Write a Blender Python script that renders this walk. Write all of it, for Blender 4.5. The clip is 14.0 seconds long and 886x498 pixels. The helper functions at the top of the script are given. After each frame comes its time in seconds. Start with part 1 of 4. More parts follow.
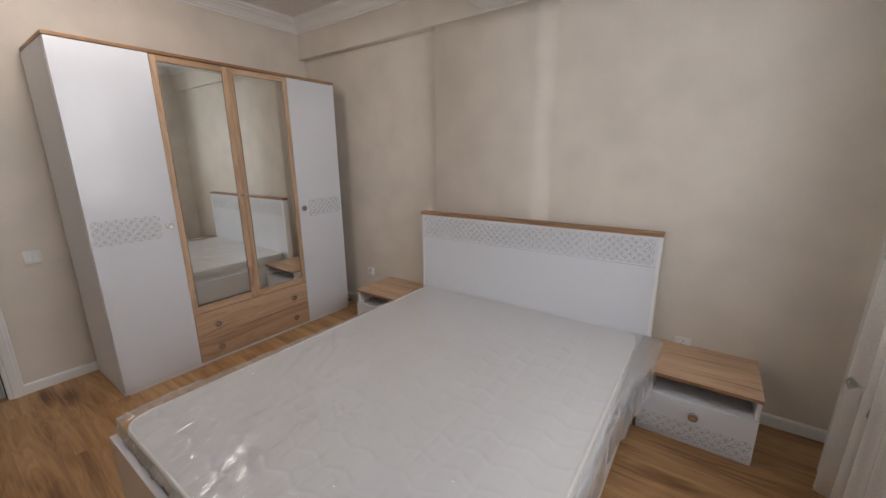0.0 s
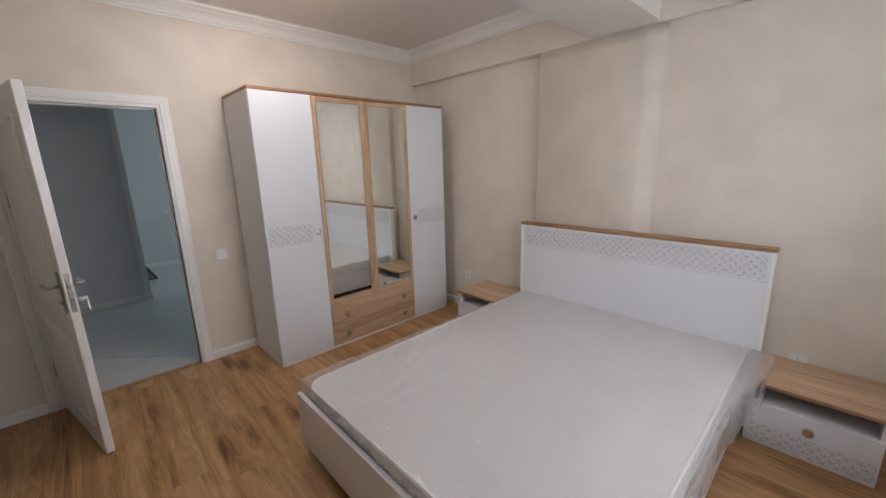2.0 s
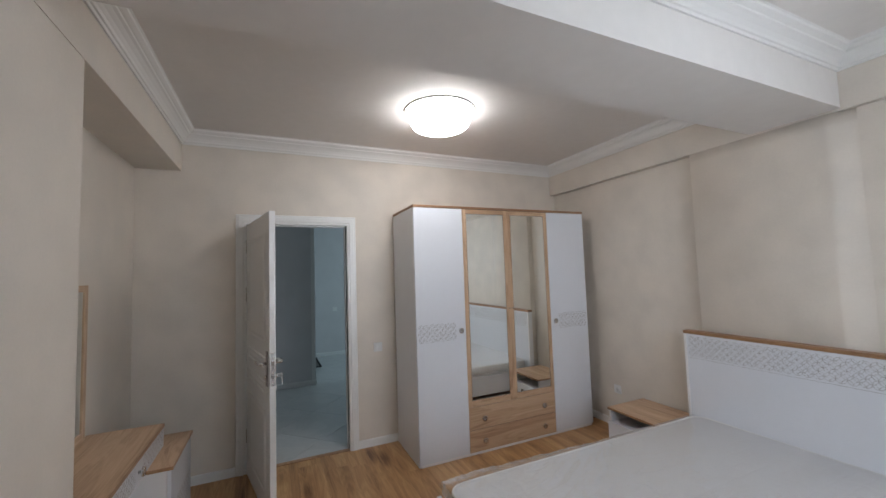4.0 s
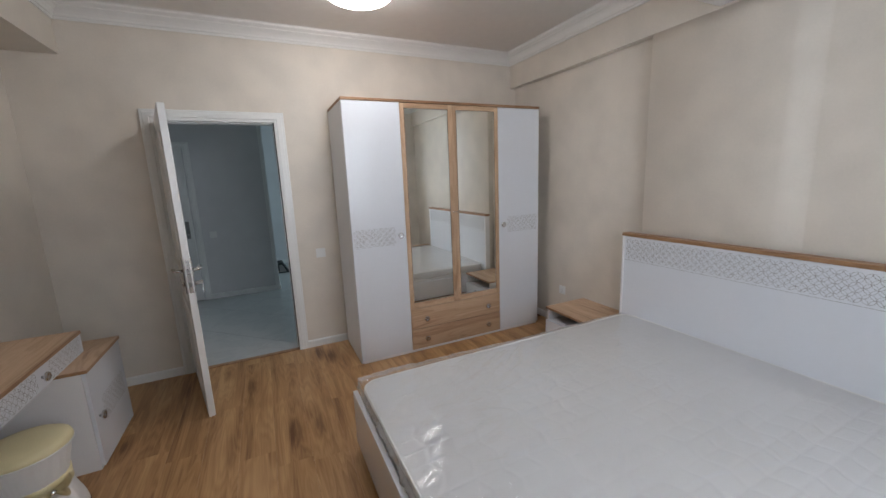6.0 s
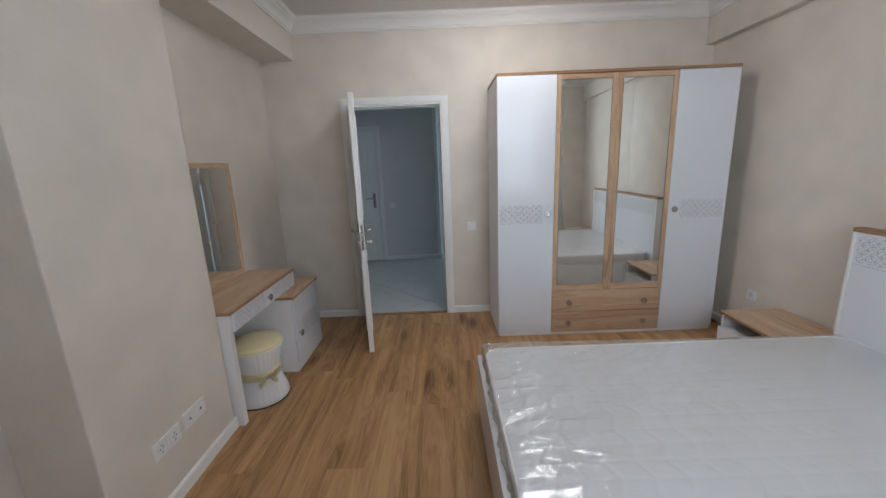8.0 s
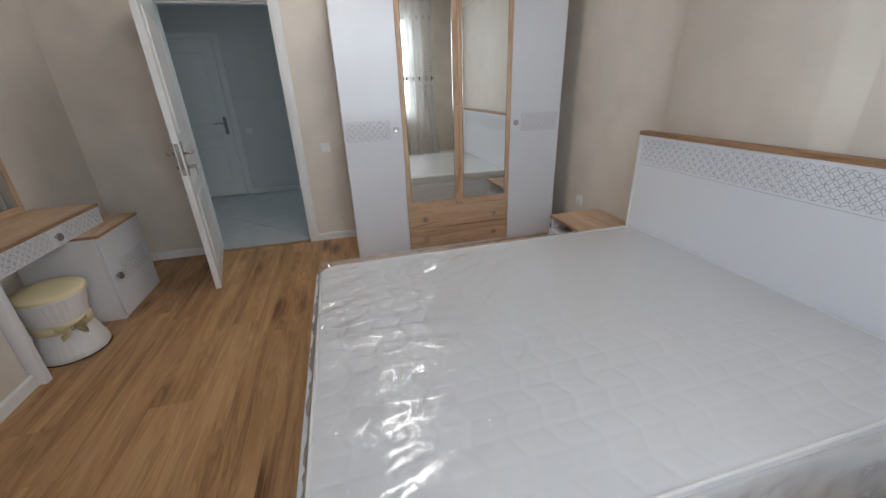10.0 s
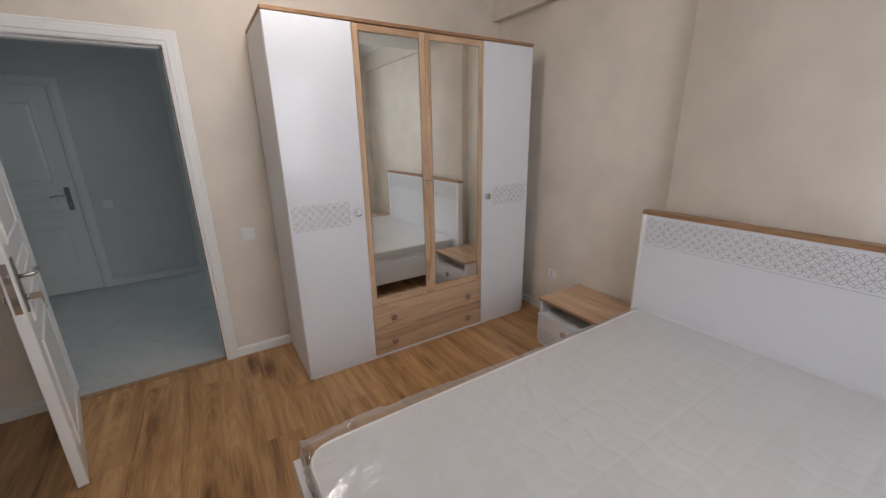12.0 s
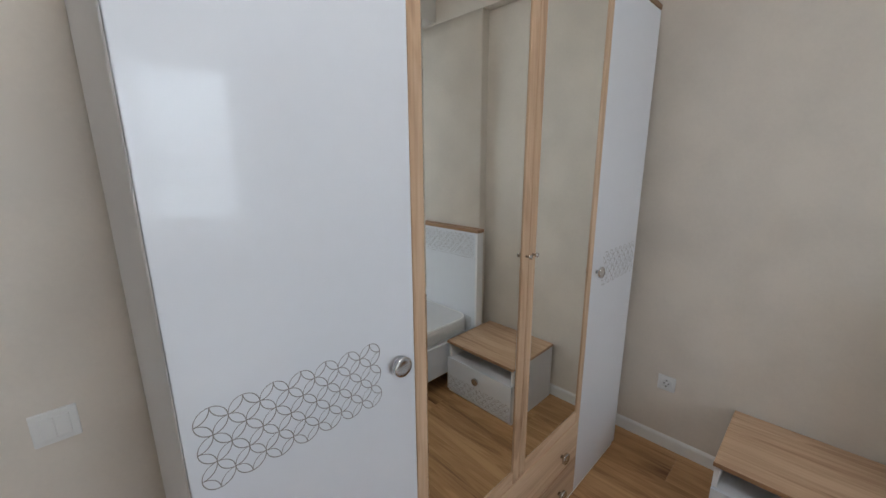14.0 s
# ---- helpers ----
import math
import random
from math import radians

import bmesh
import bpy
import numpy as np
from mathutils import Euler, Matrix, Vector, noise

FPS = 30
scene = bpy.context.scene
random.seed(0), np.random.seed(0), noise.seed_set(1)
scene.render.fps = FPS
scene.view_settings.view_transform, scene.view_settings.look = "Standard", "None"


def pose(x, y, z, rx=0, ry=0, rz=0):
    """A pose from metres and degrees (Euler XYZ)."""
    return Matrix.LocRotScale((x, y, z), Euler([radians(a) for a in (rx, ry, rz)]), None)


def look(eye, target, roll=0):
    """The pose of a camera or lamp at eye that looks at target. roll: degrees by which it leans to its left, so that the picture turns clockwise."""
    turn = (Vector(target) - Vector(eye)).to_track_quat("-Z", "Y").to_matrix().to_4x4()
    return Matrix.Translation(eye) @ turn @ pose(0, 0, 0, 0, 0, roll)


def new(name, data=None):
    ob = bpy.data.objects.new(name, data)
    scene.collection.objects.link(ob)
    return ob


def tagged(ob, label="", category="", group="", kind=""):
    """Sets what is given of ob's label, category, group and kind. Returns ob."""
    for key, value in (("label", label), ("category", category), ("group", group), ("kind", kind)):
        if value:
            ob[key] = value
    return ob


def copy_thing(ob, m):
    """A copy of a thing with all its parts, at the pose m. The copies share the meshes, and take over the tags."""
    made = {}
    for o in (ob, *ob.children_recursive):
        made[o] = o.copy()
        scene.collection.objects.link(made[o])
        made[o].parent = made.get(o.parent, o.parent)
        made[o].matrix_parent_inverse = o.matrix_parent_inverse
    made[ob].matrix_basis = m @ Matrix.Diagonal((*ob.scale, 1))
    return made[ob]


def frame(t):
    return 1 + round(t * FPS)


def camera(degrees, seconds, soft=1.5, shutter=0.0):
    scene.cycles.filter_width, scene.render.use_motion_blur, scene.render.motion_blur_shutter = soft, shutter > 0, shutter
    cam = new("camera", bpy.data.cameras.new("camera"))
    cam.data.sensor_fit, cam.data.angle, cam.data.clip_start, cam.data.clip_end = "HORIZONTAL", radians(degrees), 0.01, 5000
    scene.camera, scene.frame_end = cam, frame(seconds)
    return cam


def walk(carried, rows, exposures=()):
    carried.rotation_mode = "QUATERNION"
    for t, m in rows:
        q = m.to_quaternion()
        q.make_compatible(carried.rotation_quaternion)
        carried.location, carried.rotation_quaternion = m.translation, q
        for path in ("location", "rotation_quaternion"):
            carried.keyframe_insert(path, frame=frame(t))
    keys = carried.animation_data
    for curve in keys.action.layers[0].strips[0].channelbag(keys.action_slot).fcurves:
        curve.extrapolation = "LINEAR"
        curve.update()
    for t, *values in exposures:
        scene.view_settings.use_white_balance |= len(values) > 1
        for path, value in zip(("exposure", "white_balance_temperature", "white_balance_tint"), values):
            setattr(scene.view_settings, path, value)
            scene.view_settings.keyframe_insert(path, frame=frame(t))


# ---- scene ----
cam = camera(99.0, 14.0)
PATH = [
    (0, (0.196, -0.11, 1.5), (-0.935, 1.471, 1.029), -0.6),
    (0.5, (0.194, -0.276, 1.509), (-1.106, 1.168, 1.034), -0.2),
    (1, (0.203, -0.427, 1.529), (-1.139, 0.978, 1.055), -0.2),
    (1.5, (0.206, -0.475, 1.543), (-1.169, 0.899, 1.074), -1.0),
    (2, (0.202, -0.508, 1.599), (-1.216, 0.831, 1.157), -1.6),
    (2.5, (0.225, -0.576, 1.65), (-1.262, 0.733, 1.371), -1.9),
    (3, (0.265, -0.615, 1.672), (-1.324, 0.599, 1.665), -2.1),
    (3.5, (0.25, -0.67, 1.661), (-1.459, 0.363, 1.777), -2.0),
    (4, (0.232, -0.622, 1.583), (-1.589, 0.195, 1.707), -1.9),
    (4.2, (0.252, -0.576, 1.557), (-1.602, 0.172, 1.613), -1.9),
    (6.3, (0.263, -0.137, 1.529), (-1.518, 0.665, 1.099), -2.3),
    (6.5, (0.286, -0.126, 1.503), (-1.572, 0.495, 1.1), -2.4),
    (7, (0.352, -0.089, 1.499), (-1.6, 0.087, 1.102), -1.9),
    (7.2, (0.358, -0.123, 1.507), (-1.6, -0.045, 1.105), -1.6),
    (9.3, (0.33, 0.394, 1.455), (-1.619, 0.353, 1.01), -2.5),
    (9.5, (0.368, 0.417, 1.423), (-1.57, 0.469, 0.932), -2.3),
    (10, (0.398, 0.417, 1.373), (-1.386, 0.867, 0.588), -2.1),
    (10.5, (0.36, 0.455, 1.347), (-1.232, 1.172, 0.372), -1.9),
    (11, (0.222, 0.392, 1.442), (-1.271, 1.28, 0.451), -2.1),
    (11.5, (-0.097, 0.242, 1.517), (-1.652, 1.223, 0.729), -1.6),
    (12, (-0.48, 0.064, 1.53), (-2.102, 1.082, 0.954), -1.1),
    (12.5, (-0.883, -0.04, 1.536), (-2.528, 0.995, 1.064), -0.6),
    (13, (-1.362, 0.048, 1.508), (-2.973, 1.141, 1.05), -0.5),
    (13.5, (-1.826, 0.182, 1.471), (-3.331, 1.423, 1.029), -0.4),
    (14, (-2.122, 0.391, 1.519), (-3.514, 1.754, 1.071), -0.3),
]
TONE = [(0.0, -0.22, 6760, 15), (0.5, -0.12, 6520, 14), (1.5, -0.05, 6720, 17), (2.5, -0.1, 6580, 16), (3.0, -0.1, 6480, 13), (3.5, -0.15, 6350, 11), (4.0, -0.15, 6170, 11),
        (6.5, -0.03, 6230, 11), (7.0, 0.0, 5990, 10), (9.5, 0.0, 6120, 9), (10.0, -0.04, 6250, 10), (10.5, -0.03, 6650, 15), (11.0, 0.0, 6750, 16), (12.0, -0.05, 6660, 15), (12.5, 0.05, 6390, 11),
        (13.0, 0.09, 6400, 10), (13.5, 0.05, 6360, 10), (14.0, -0.08, 6080, 8)]
walk(cam, [(t, look(eye, target, roll)) for t, eye, target, roll in PATH], TONE)

# ---- light ----
world = bpy.data.worlds.new("sky")
scene.world = world
world.use_nodes = True
wt = world.node_tree
sky = wt.nodes.new("ShaderNodeTexSky")
sky.sky_type, sky.sun_disc = "NISHITA", False
sky.sun_elevation, sky.sun_rotation = radians(38), radians(200)
wt.links.new(sky.outputs["Color"], wt.nodes["Background"].inputs["Color"])
wt.nodes["Background"].inputs["Strength"].default_value = 0.12

WINDOW_WATTS, HALL_WATTS, LAMP_GLOW = 45.0, 23.0, 17.0


def area(name, m, sx, sy, watts, colour):
    li = bpy.data.lights.new(name, "AREA")
    li.shape, li.size, li.size_y, li.energy, li.color = "RECTANGLE", sx, sy, watts, colour
    ob = new(name, li)
    ob.matrix_world = m
    return ob


# daylight in the window's opening (y 0.15..1.70, z 0.95..2.42), and an added fill lamp at the hall's unseen north end
area("window_daylight", look((1.16, 0.92, 1.70), (0.0, 0.92, 1.55)), 1.56, 1.48, WINDOW_WATTS, (0.88, 0.94, 1.0))
area("hall_fill", look((-6.55, 2.85, 1.5), (-6.4, 0.0, 1.1)), 1.0, 1.9, HALL_WATTS, (0.69, 0.93, 1.0))


# ---- materials ----
def material(name, colour, rough=0.5, metal=0.0, coat=0.0, bump=None, vary=None, spec=0.5):
    """A principled material. bump: (scale, strength); vary: (scale, amount) of slow tone change plus a fine grain."""
    m = bpy.data.materials.new(name)
    m.use_nodes = True
    nt = m.node_tree
    p = nt.nodes["Principled BSDF"]
    p.inputs["Base Color"].default_value = (*colour, 1)
    p.inputs["Roughness"].default_value = rough
    p.inputs["Metallic"].default_value = metal
    p.inputs["Coat Weight"].default_value = coat
    p.inputs["Coat Roughness"].default_value = 0.045
    p.inputs["Specular IOR Level"].default_value = spec
    tc = nt.nodes.new("ShaderNodeTexCoord")
    if vary:
        a = noise_node(nt, tc.outputs["Object"], vary[0], 4)
        b = noise_node(nt, tc.outputs["Object"], vary[0] * 17, 3)
        mx = math_node(nt, "ADD", a.outputs["Fac"], b.outputs["Fac"])
        r = nt.nodes.new("ShaderNodeMapRange")
        r.inputs["From Min"].default_value, r.inputs["From Max"].default_value = 0.6, 1.4
        r.inputs["To Min"].default_value, r.inputs["To Max"].default_value = 1 - vary[1], 1 + vary[1]
        nt.links.new(mx.outputs[0], r.inputs["Value"])
        mul = nt.nodes.new("ShaderNodeVectorMath")
        mul.operation = "SCALE"
        mul.inputs[0].default_value = colour
        nt.links.new(r.outputs[0], mul.inputs["Scale"])
        nt.links.new(mul.outputs[0], p.inputs["Base Color"])
    if bump:
        n = noise_node(nt, tc.outputs["Object"], bump[0], 5)
        add_bump(nt, p, n.outputs["Fac"], bump[1])
    return m


def noise_node(nt, vec, scale, detail=3, rough=0.5):
    n = nt.nodes.new("ShaderNodeTexNoise")
    n.inputs["Scale"].default_value, n.inputs["Detail"].default_value, n.inputs["Roughness"].default_value = scale, detail, rough
    nt.links.new(vec, n.inputs["Vector"])
    return n


def math_node(nt, op, a, b=0.5):
    n = nt.nodes.new("ShaderNodeMath")
    n.operation = op
    for i, v in enumerate((a, b)):
        if isinstance(v, (int, float)):
            n.inputs[i].default_value = v
        else:
            nt.links.new(v, n.inputs[i])
    return n


def add_bump(nt, p, height, strength, dist=0.002):
    bp = nt.nodes.new("ShaderNodeBump")
    bp.inputs["Strength"].default_value, bp.inputs["Distance"].default_value = strength, dist
    nt.links.new(height, bp.inputs["Height"])
    nt.links.new(bp.outputs[0], p.inputs["Normal"])


def ramp(nt, fac, stops):
    r = nt.nodes.new("ShaderNodeValToRGB")
    el = r.color_ramp.elements
    while len(el) < len(stops):
        el.new(0.5)
    for e, (pos, c) in zip(el, stops):
        e.position, e.color = pos, (*c, 1)
    nt.links.new(fac, r.inputs["Fac"])
    return r


def wood(name, dark, mid, light, along, rough=0.4, random_shift=False, scale=1.0, knots=False):
    """Wood with its grain along one axis (0 x, 1 y, 2 z) of the object's own space."""
    m = bpy.data.materials.new(name)
    m.use_nodes = True
    nt = m.node_tree
    p = nt.nodes["Principled BSDF"]
    tc = nt.nodes.new("ShaderNodeTexCoord")
    vec = tc.outputs["Object"]
    if random_shift:
        oi = nt.nodes.new("ShaderNodeObjectInfo")
        sc = nt.nodes.new("ShaderNodeVectorMath")
        sc.operation = "MULTIPLY_ADD"
        sh = math_node(nt, "MULTIPLY", oi.outputs["Random"], 37.0)
        cb = nt.nodes.new("ShaderNodeCombineXYZ")
        for i in range(3):
            nt.links.new(sh.outputs[0], cb.inputs[i])
        sc.inputs[1].default_value = (1, 1, 1)
        nt.links.new(vec, sc.inputs[0])
        nt.links.new(cb.outputs[0], sc.inputs[2])
        vec = sc.outputs[0]
    mp = nt.nodes.new("ShaderNodeMapping")
    s = [scale * (11.0 if knots else 7.0)] * 3
    s[along] = scale * 0.9
    mp.inputs["Scale"].default_value = s
    nt.links.new(vec, mp.inputs["Vector"])
    broad = noise_node(nt, mp.outputs[0], 1.0, 3, 0.55)
    broad.inputs["Distortion"].default_value = 0.7 if knots else 1.3
    mp2 = nt.nodes.new("ShaderNodeMapping")
    s2 = [scale * (150.0 if knots else 130.0)] * 3
    s2[along] = scale * (2.6 if knots else 4.0)
    mp2.inputs["Scale"].default_value = s2
    nt.links.new(vec, mp2.inputs["Vector"])
    fine = noise_node(nt, mp2.outputs[0], 1.0, 3, 0.6)
    # growth rings: bands of the broad noise
    ring = math_node(nt, "MULTIPLY", broad.outputs["Fac"], 52.0 if knots else 46.0)
    if knots:
        mp3 = nt.nodes.new("ShaderNodeMapping")
        s3 = [5.0] * 3
        s3[along] = 1.5
        mp3.inputs["Scale"].default_value = s3
        nt.links.new(vec, mp3.inputs["Vector"])
        vo = nt.nodes.new("ShaderNodeTexVoronoi")
        vo.inputs["Scale"].default_value = 1.0
        nt.links.new(mp3.outputs[0], vo.inputs["Vector"])
        near = math_node(nt, "SUBTRACT", 0.75, vo.outputs["Distance"])
        near = math_node(nt, "MAXIMUM", near.outputs[0], 0.0)
        near = math_node(nt, "MULTIPLY", near.outputs[0], 26.0)
        ring = math_node(nt, "ADD", ring.outputs[0], near.outputs[0])
    ring = math_node(nt, "SINE", ring.outputs[0])
    ring = math_node(nt, "MULTIPLY", ring.outputs[0], 0.034 if knots else 0.05)
    f = math_node(nt, "MULTIPLY", fine.outputs["Fac"], 0.24 if knots else 0.36)
    g = math_node(nt, "MULTIPLY", broad.outputs["Fac"], 0.62 if knots else 0.68)
    tot = math_node(nt, "ADD", f.outputs[0], g.outputs[0])
    tot = math_node(nt, "ADD", tot.outputs[0], ring.outputs[0])
    last = tot.outputs[0]
    if knots:
        kn = nt.nodes.new("ShaderNodeMapRange")
        kn.inputs["From Min"].default_value, kn.inputs["From Max"].default_value = 0.03, 0.30
        kn.inputs["To Min"].default_value, kn.inputs["To Max"].default_value = -0.25, 0.0
        nt.links.new(vo.outputs["Distance"], kn.inputs["Value"])
        last = math_node(nt, "ADD", last, kn.outputs[0]).outputs[0]
        tone = math_node(nt, "MULTIPLY", oi.outputs["Random"], 0.03)
        last = math_node(nt, "ADD", last, tone.outputs[0]).outputs[0]
        last = math_node(nt, "SUBTRACT", last, 0.105).outputs[0]
    r = ramp(nt, last, [(0.10, dark), (0.315, mid), (0.47, light)] if knots else [(0.30, dark), (0.50, mid), (0.72, light)])
    nt.links.new(r.outputs[0], p.inputs["Base Color"])
    p.inputs["Roughness"].default_value = rough
    p.inputs["Specular IOR Level"].default_value = 0.4
    add_bump(nt, p, tot.outputs[0], 0.12, 0.001)
    return m


def plaster(name, colour, patch, rough=0.55):
    """Decorative paint: cloudy lighter and darker patches, the lighter also standing for light off the gloss, with a
    slight sheen, and a trowelled grain.
    """
    m = bpy.data.materials.new(name)
    m.use_nodes = True
    nt = m.node_tree
    p = nt.nodes["Principled BSDF"]
    tc = nt.nodes.new("ShaderNodeTexCoord")
    big = noise_node(nt, tc.outputs["Object"], 4.2, 2, 0.4)
    small = noise_node(nt, tc.outputs["Object"], 70, 4, 0.65)
    f = math_node(nt, "MULTIPLY", big.outputs["Fac"], 0.75)
    g = math_node(nt, "MULTIPLY", small.outputs["Fac"], 0.25)
    t = math_node(nt, "ADD", f.outputs[0], g.outputs[0])
    lo = tuple(c * (1 - patch) for c in colour)
    hi = tuple(min(1, c * (1 + patch)) for c in colour)
    r = ramp(nt, t.outputs[0], [(0.36, lo), (0.64, hi)])
    nt.links.new(r.outputs[0], p.inputs["Base Color"])
    p.inputs["Roughness"].default_value = rough
    rr = nt.nodes.new("ShaderNodeMapRange")
    rr.inputs["From Min"].default_value, rr.inputs["From Max"].default_value = 0.35, 0.65
    rr.inputs["To Min"].default_value, rr.inputs["To Max"].default_value = rough - 0.12, rough + 0.14
    nt.links.new(big.outputs["Fac"], rr.inputs["Value"])
    nt.links.new(rr.outputs[0], p.inputs["Roughness"])
    add_bump(nt, p, small.outputs["Fac"], 0.25, 0.0015)
    return m


def film_material(name, milk):
    """Clear polythene: see-through, with gloss by Fresnel and creases."""
    m = bpy.data.materials.new(name)
    m.use_nodes = True
    nt = m.node_tree
    nt.nodes.remove(nt.nodes["Principled BSDF"])
    out = nt.nodes["Material Output"]
    tc = nt.nodes.new("ShaderNodeTexCoord")
    clear = nt.nodes.new("ShaderNodeBsdfTransparent")
    clear.inputs["Color"].default_value = (1, 1, 1, 1)
    haze = nt.nodes.new("ShaderNodeBsdfTranslucent")
    haze.inputs["Color"].default_value = (0.95, 0.95, 0.95, 1)
    dif = nt.nodes.new("ShaderNodeBsdfDiffuse")
    dif.inputs["Color"].default_value = (0.95, 0.95, 0.95, 1)
    glo = nt.nodes.new("ShaderNodeBsdfGlossy")
    glo.inputs["Roughness"].default_value = 0.04
    a = noise_node(nt, tc.outputs["Object"], 34, 3, 0.5)
    a.inputs["Distortion"].default_value = 1.2
    bp = nt.nodes.new("ShaderNodeBump")
    bp.inputs["Strength"].default_value, bp.inputs["Distance"].default_value = 0.22, 0.006
    nt.links.new(a.outputs["Fac"], bp.inputs["Height"])
    nt.links.new(bp.outputs[0], glo.inputs["Normal"])
    lw = nt.nodes.new("ShaderNodeLayerWeight")
    lw.inputs["Blend"].default_value = 0.5
    nt.links.new(bp.outputs[0], lw.inputs["Normal"])
    pw = math_node(nt, "POWER", lw.outputs["Facing"], 4.0)
    fr = math_node(nt, "MULTIPLY_ADD", pw.outputs[0], 0.75)
    fr.inputs[2].default_value = 0.095
    h = nt.nodes.new("ShaderNodeMixShader")
    nt.links.new(haze.outputs[0], h.inputs[1])
    nt.links.new(dif.outputs[0], h.inputs[2])
    s = nt.nodes.new("ShaderNodeMixShader")
    s.inputs["Fac"].default_value = milk
    nt.links.new(clear.outputs[0], s.inputs[1])
    nt.links.new(h.outputs[0], s.inputs[2])
    mix = nt.nodes.new("ShaderNodeMixShader")
    nt.links.new(fr.outputs[0], mix.inputs["Fac"])
    nt.links.new(s.outputs[0], mix.inputs[1])
    nt.links.new(glo.outputs[0], mix.inputs[2])
    nt.links.new(mix.outputs[0], out.inputs["Surface"])
    return m


def sheer_material(name, colour, see):
    m = bpy.data.materials.new(name)
    m.use_nodes = True
    nt = m.node_tree
    nt.nodes.remove(nt.nodes["Principled BSDF"])
    out = nt.nodes["Material Output"]
    clear = nt.nodes.new("ShaderNodeBsdfTransparent")
    tl = nt.nodes.new("ShaderNodeBsdfTranslucent")
    tl.inputs["Color"].default_value = (*colour, 1)
    df = nt.nodes.new("ShaderNodeBsdfDiffuse")
    df.inputs["Color"].default_value = (*colour, 1)
    tc = nt.nodes.new("ShaderNodeTexCoord")
    weave = noise_node(nt, tc.outputs["Object"], 260, 2)
    wv = math_node(nt, "MULTIPLY_ADD", weave.outputs["Fac"], 0.25)
    wv.inputs[2].default_value = see - 0.12
    a = nt.nodes.new("ShaderNodeMixShader")
    nt.links.new(tl.outputs[0], a.inputs[1])
    nt.links.new(df.outputs[0], a.inputs[2])
    b = nt.nodes.new("ShaderNodeMixShader")
    nt.links.new(wv.outputs[0], b.inputs["Fac"])
    nt.links.new(a.outputs[0], b.inputs[1])
    nt.links.new(clear.outputs[0], b.inputs[2])
    nt.links.new(b.outputs[0], out.inputs["Surface"])
    return m


def glow_material(name, colour, strength):
    m = bpy.data.materials.new(name)
    m.use_nodes = True
    p = m.node_tree.nodes["Principled BSDF"]
    p.inputs["Base Color"].default_value = (0.9, 0.9, 0.88, 1)
    p.inputs["Roughness"].default_value = 0.35
    p.inputs["Emission Color"].default_value = (*colour, 1)
    p.inputs["Emission Strength"].default_value = strength
    return m


def glass_material(name):
    m = material(name, (1, 1, 1), 0.0)
    p = m.node_tree.nodes["Principled BSDF"]
    p.inputs["Transmission Weight"].default_value = 1.0
    p.inputs["IOR"].default_value = 1.45
    return m


def mirror_material(name):
    return material(name, (0.91, 0.93, 0.90), 0.012, 1.0)


def marble(name):
    """Pale glazed floor tile with faint grey veins."""
    m = bpy.data.materials.new(name)
    m.use_nodes = True
    nt = m.node_tree
    p = nt.nodes["Principled BSDF"]
    tc = nt.nodes.new("ShaderNodeTexCoord")
    oi = nt.nodes.new("ShaderNodeObjectInfo")
    ad = nt.nodes.new("ShaderNodeVectorMath")
    ad.operation = "ADD"
    sh = math_node(nt, "MULTIPLY", oi.outputs["Random"], 23.0)
    nt.links.new(tc.outputs["Object"], ad.inputs[0])
    nt.links.new(sh.outputs[0], ad.inputs[1])
    n = noise_node(nt, ad.outputs[0], 1.8, 6, 0.6)
    n.inputs["Distortion"].default_value = 1.6
    r = ramp(nt, n.outputs["Fac"], [(0.40, (0.55, 0.56, 0.565)), (0.49, (0.525, 0.535, 0.54)), (0.53, (0.56, 0.57, 0.57))])
    nt.links.new(r.outputs[0], p.inputs["Base Color"])
    p.inputs["Roughness"].default_value = 0.22
    return m


# mottled paint; its pale patches also put reflected light into the colour
PAINT = plaster("cream_decorative_paint", (0.705, 0.644, 0.571), 0.055)
CEIL = material("ceiling_paint", (0.75, 0.72, 0.69), 0.75, bump=(160, 0.15), vary=(0.8, 0.03))
CORNICE = material("white_cornice_paint", (0.80, 0.79, 0.77), 0.5, bump=(90, 0.08), vary=(3, 0.02))
TRIM = material("white_trim", (0.80, 0.80, 0.79), 0.35, vary=(4, 0.02), bump=(120, 0.05))
DOORPAINT = material("white_door_paint", (0.80, 0.80, 0.79), 0.3, coat=0.25, vary=(3, 0.02), bump=(60, 0.06))
LACQUER = material("white_high_gloss", (0.745, 0.765, 0.815), 0.45, coat=0.8, vary=(1.5, 0.012), bump=(5, 0.03))
MELAMINE = material("white_melamine", (0.82, 0.81, 0.82), 0.42, vary=(6, 0.02), bump=(260, 0.12))
# greyer and darker than the outer melamine, for the nightstand's inner boards
INSIDE = material("darker_melamine", (0.70, 0.70, 0.73), 0.5, vary=(6, 0.02), bump=(260, 0.12))
OAK_X = wood("light_oak_across", (0.32, 0.19, 0.11), (0.53, 0.355, 0.225), (0.65, 0.465, 0.315), 0, 0.42)
OAK_Z = wood("light_oak_upright", (0.32, 0.19, 0.11), (0.53, 0.355, 0.225), (0.65, 0.465, 0.315), 2, 0.42)
OAK_EDGE = wood("oak_edge_band", (0.22, 0.115, 0.058), (0.34, 0.19, 0.10), (0.43, 0.26, 0.145), 0, 0.45)
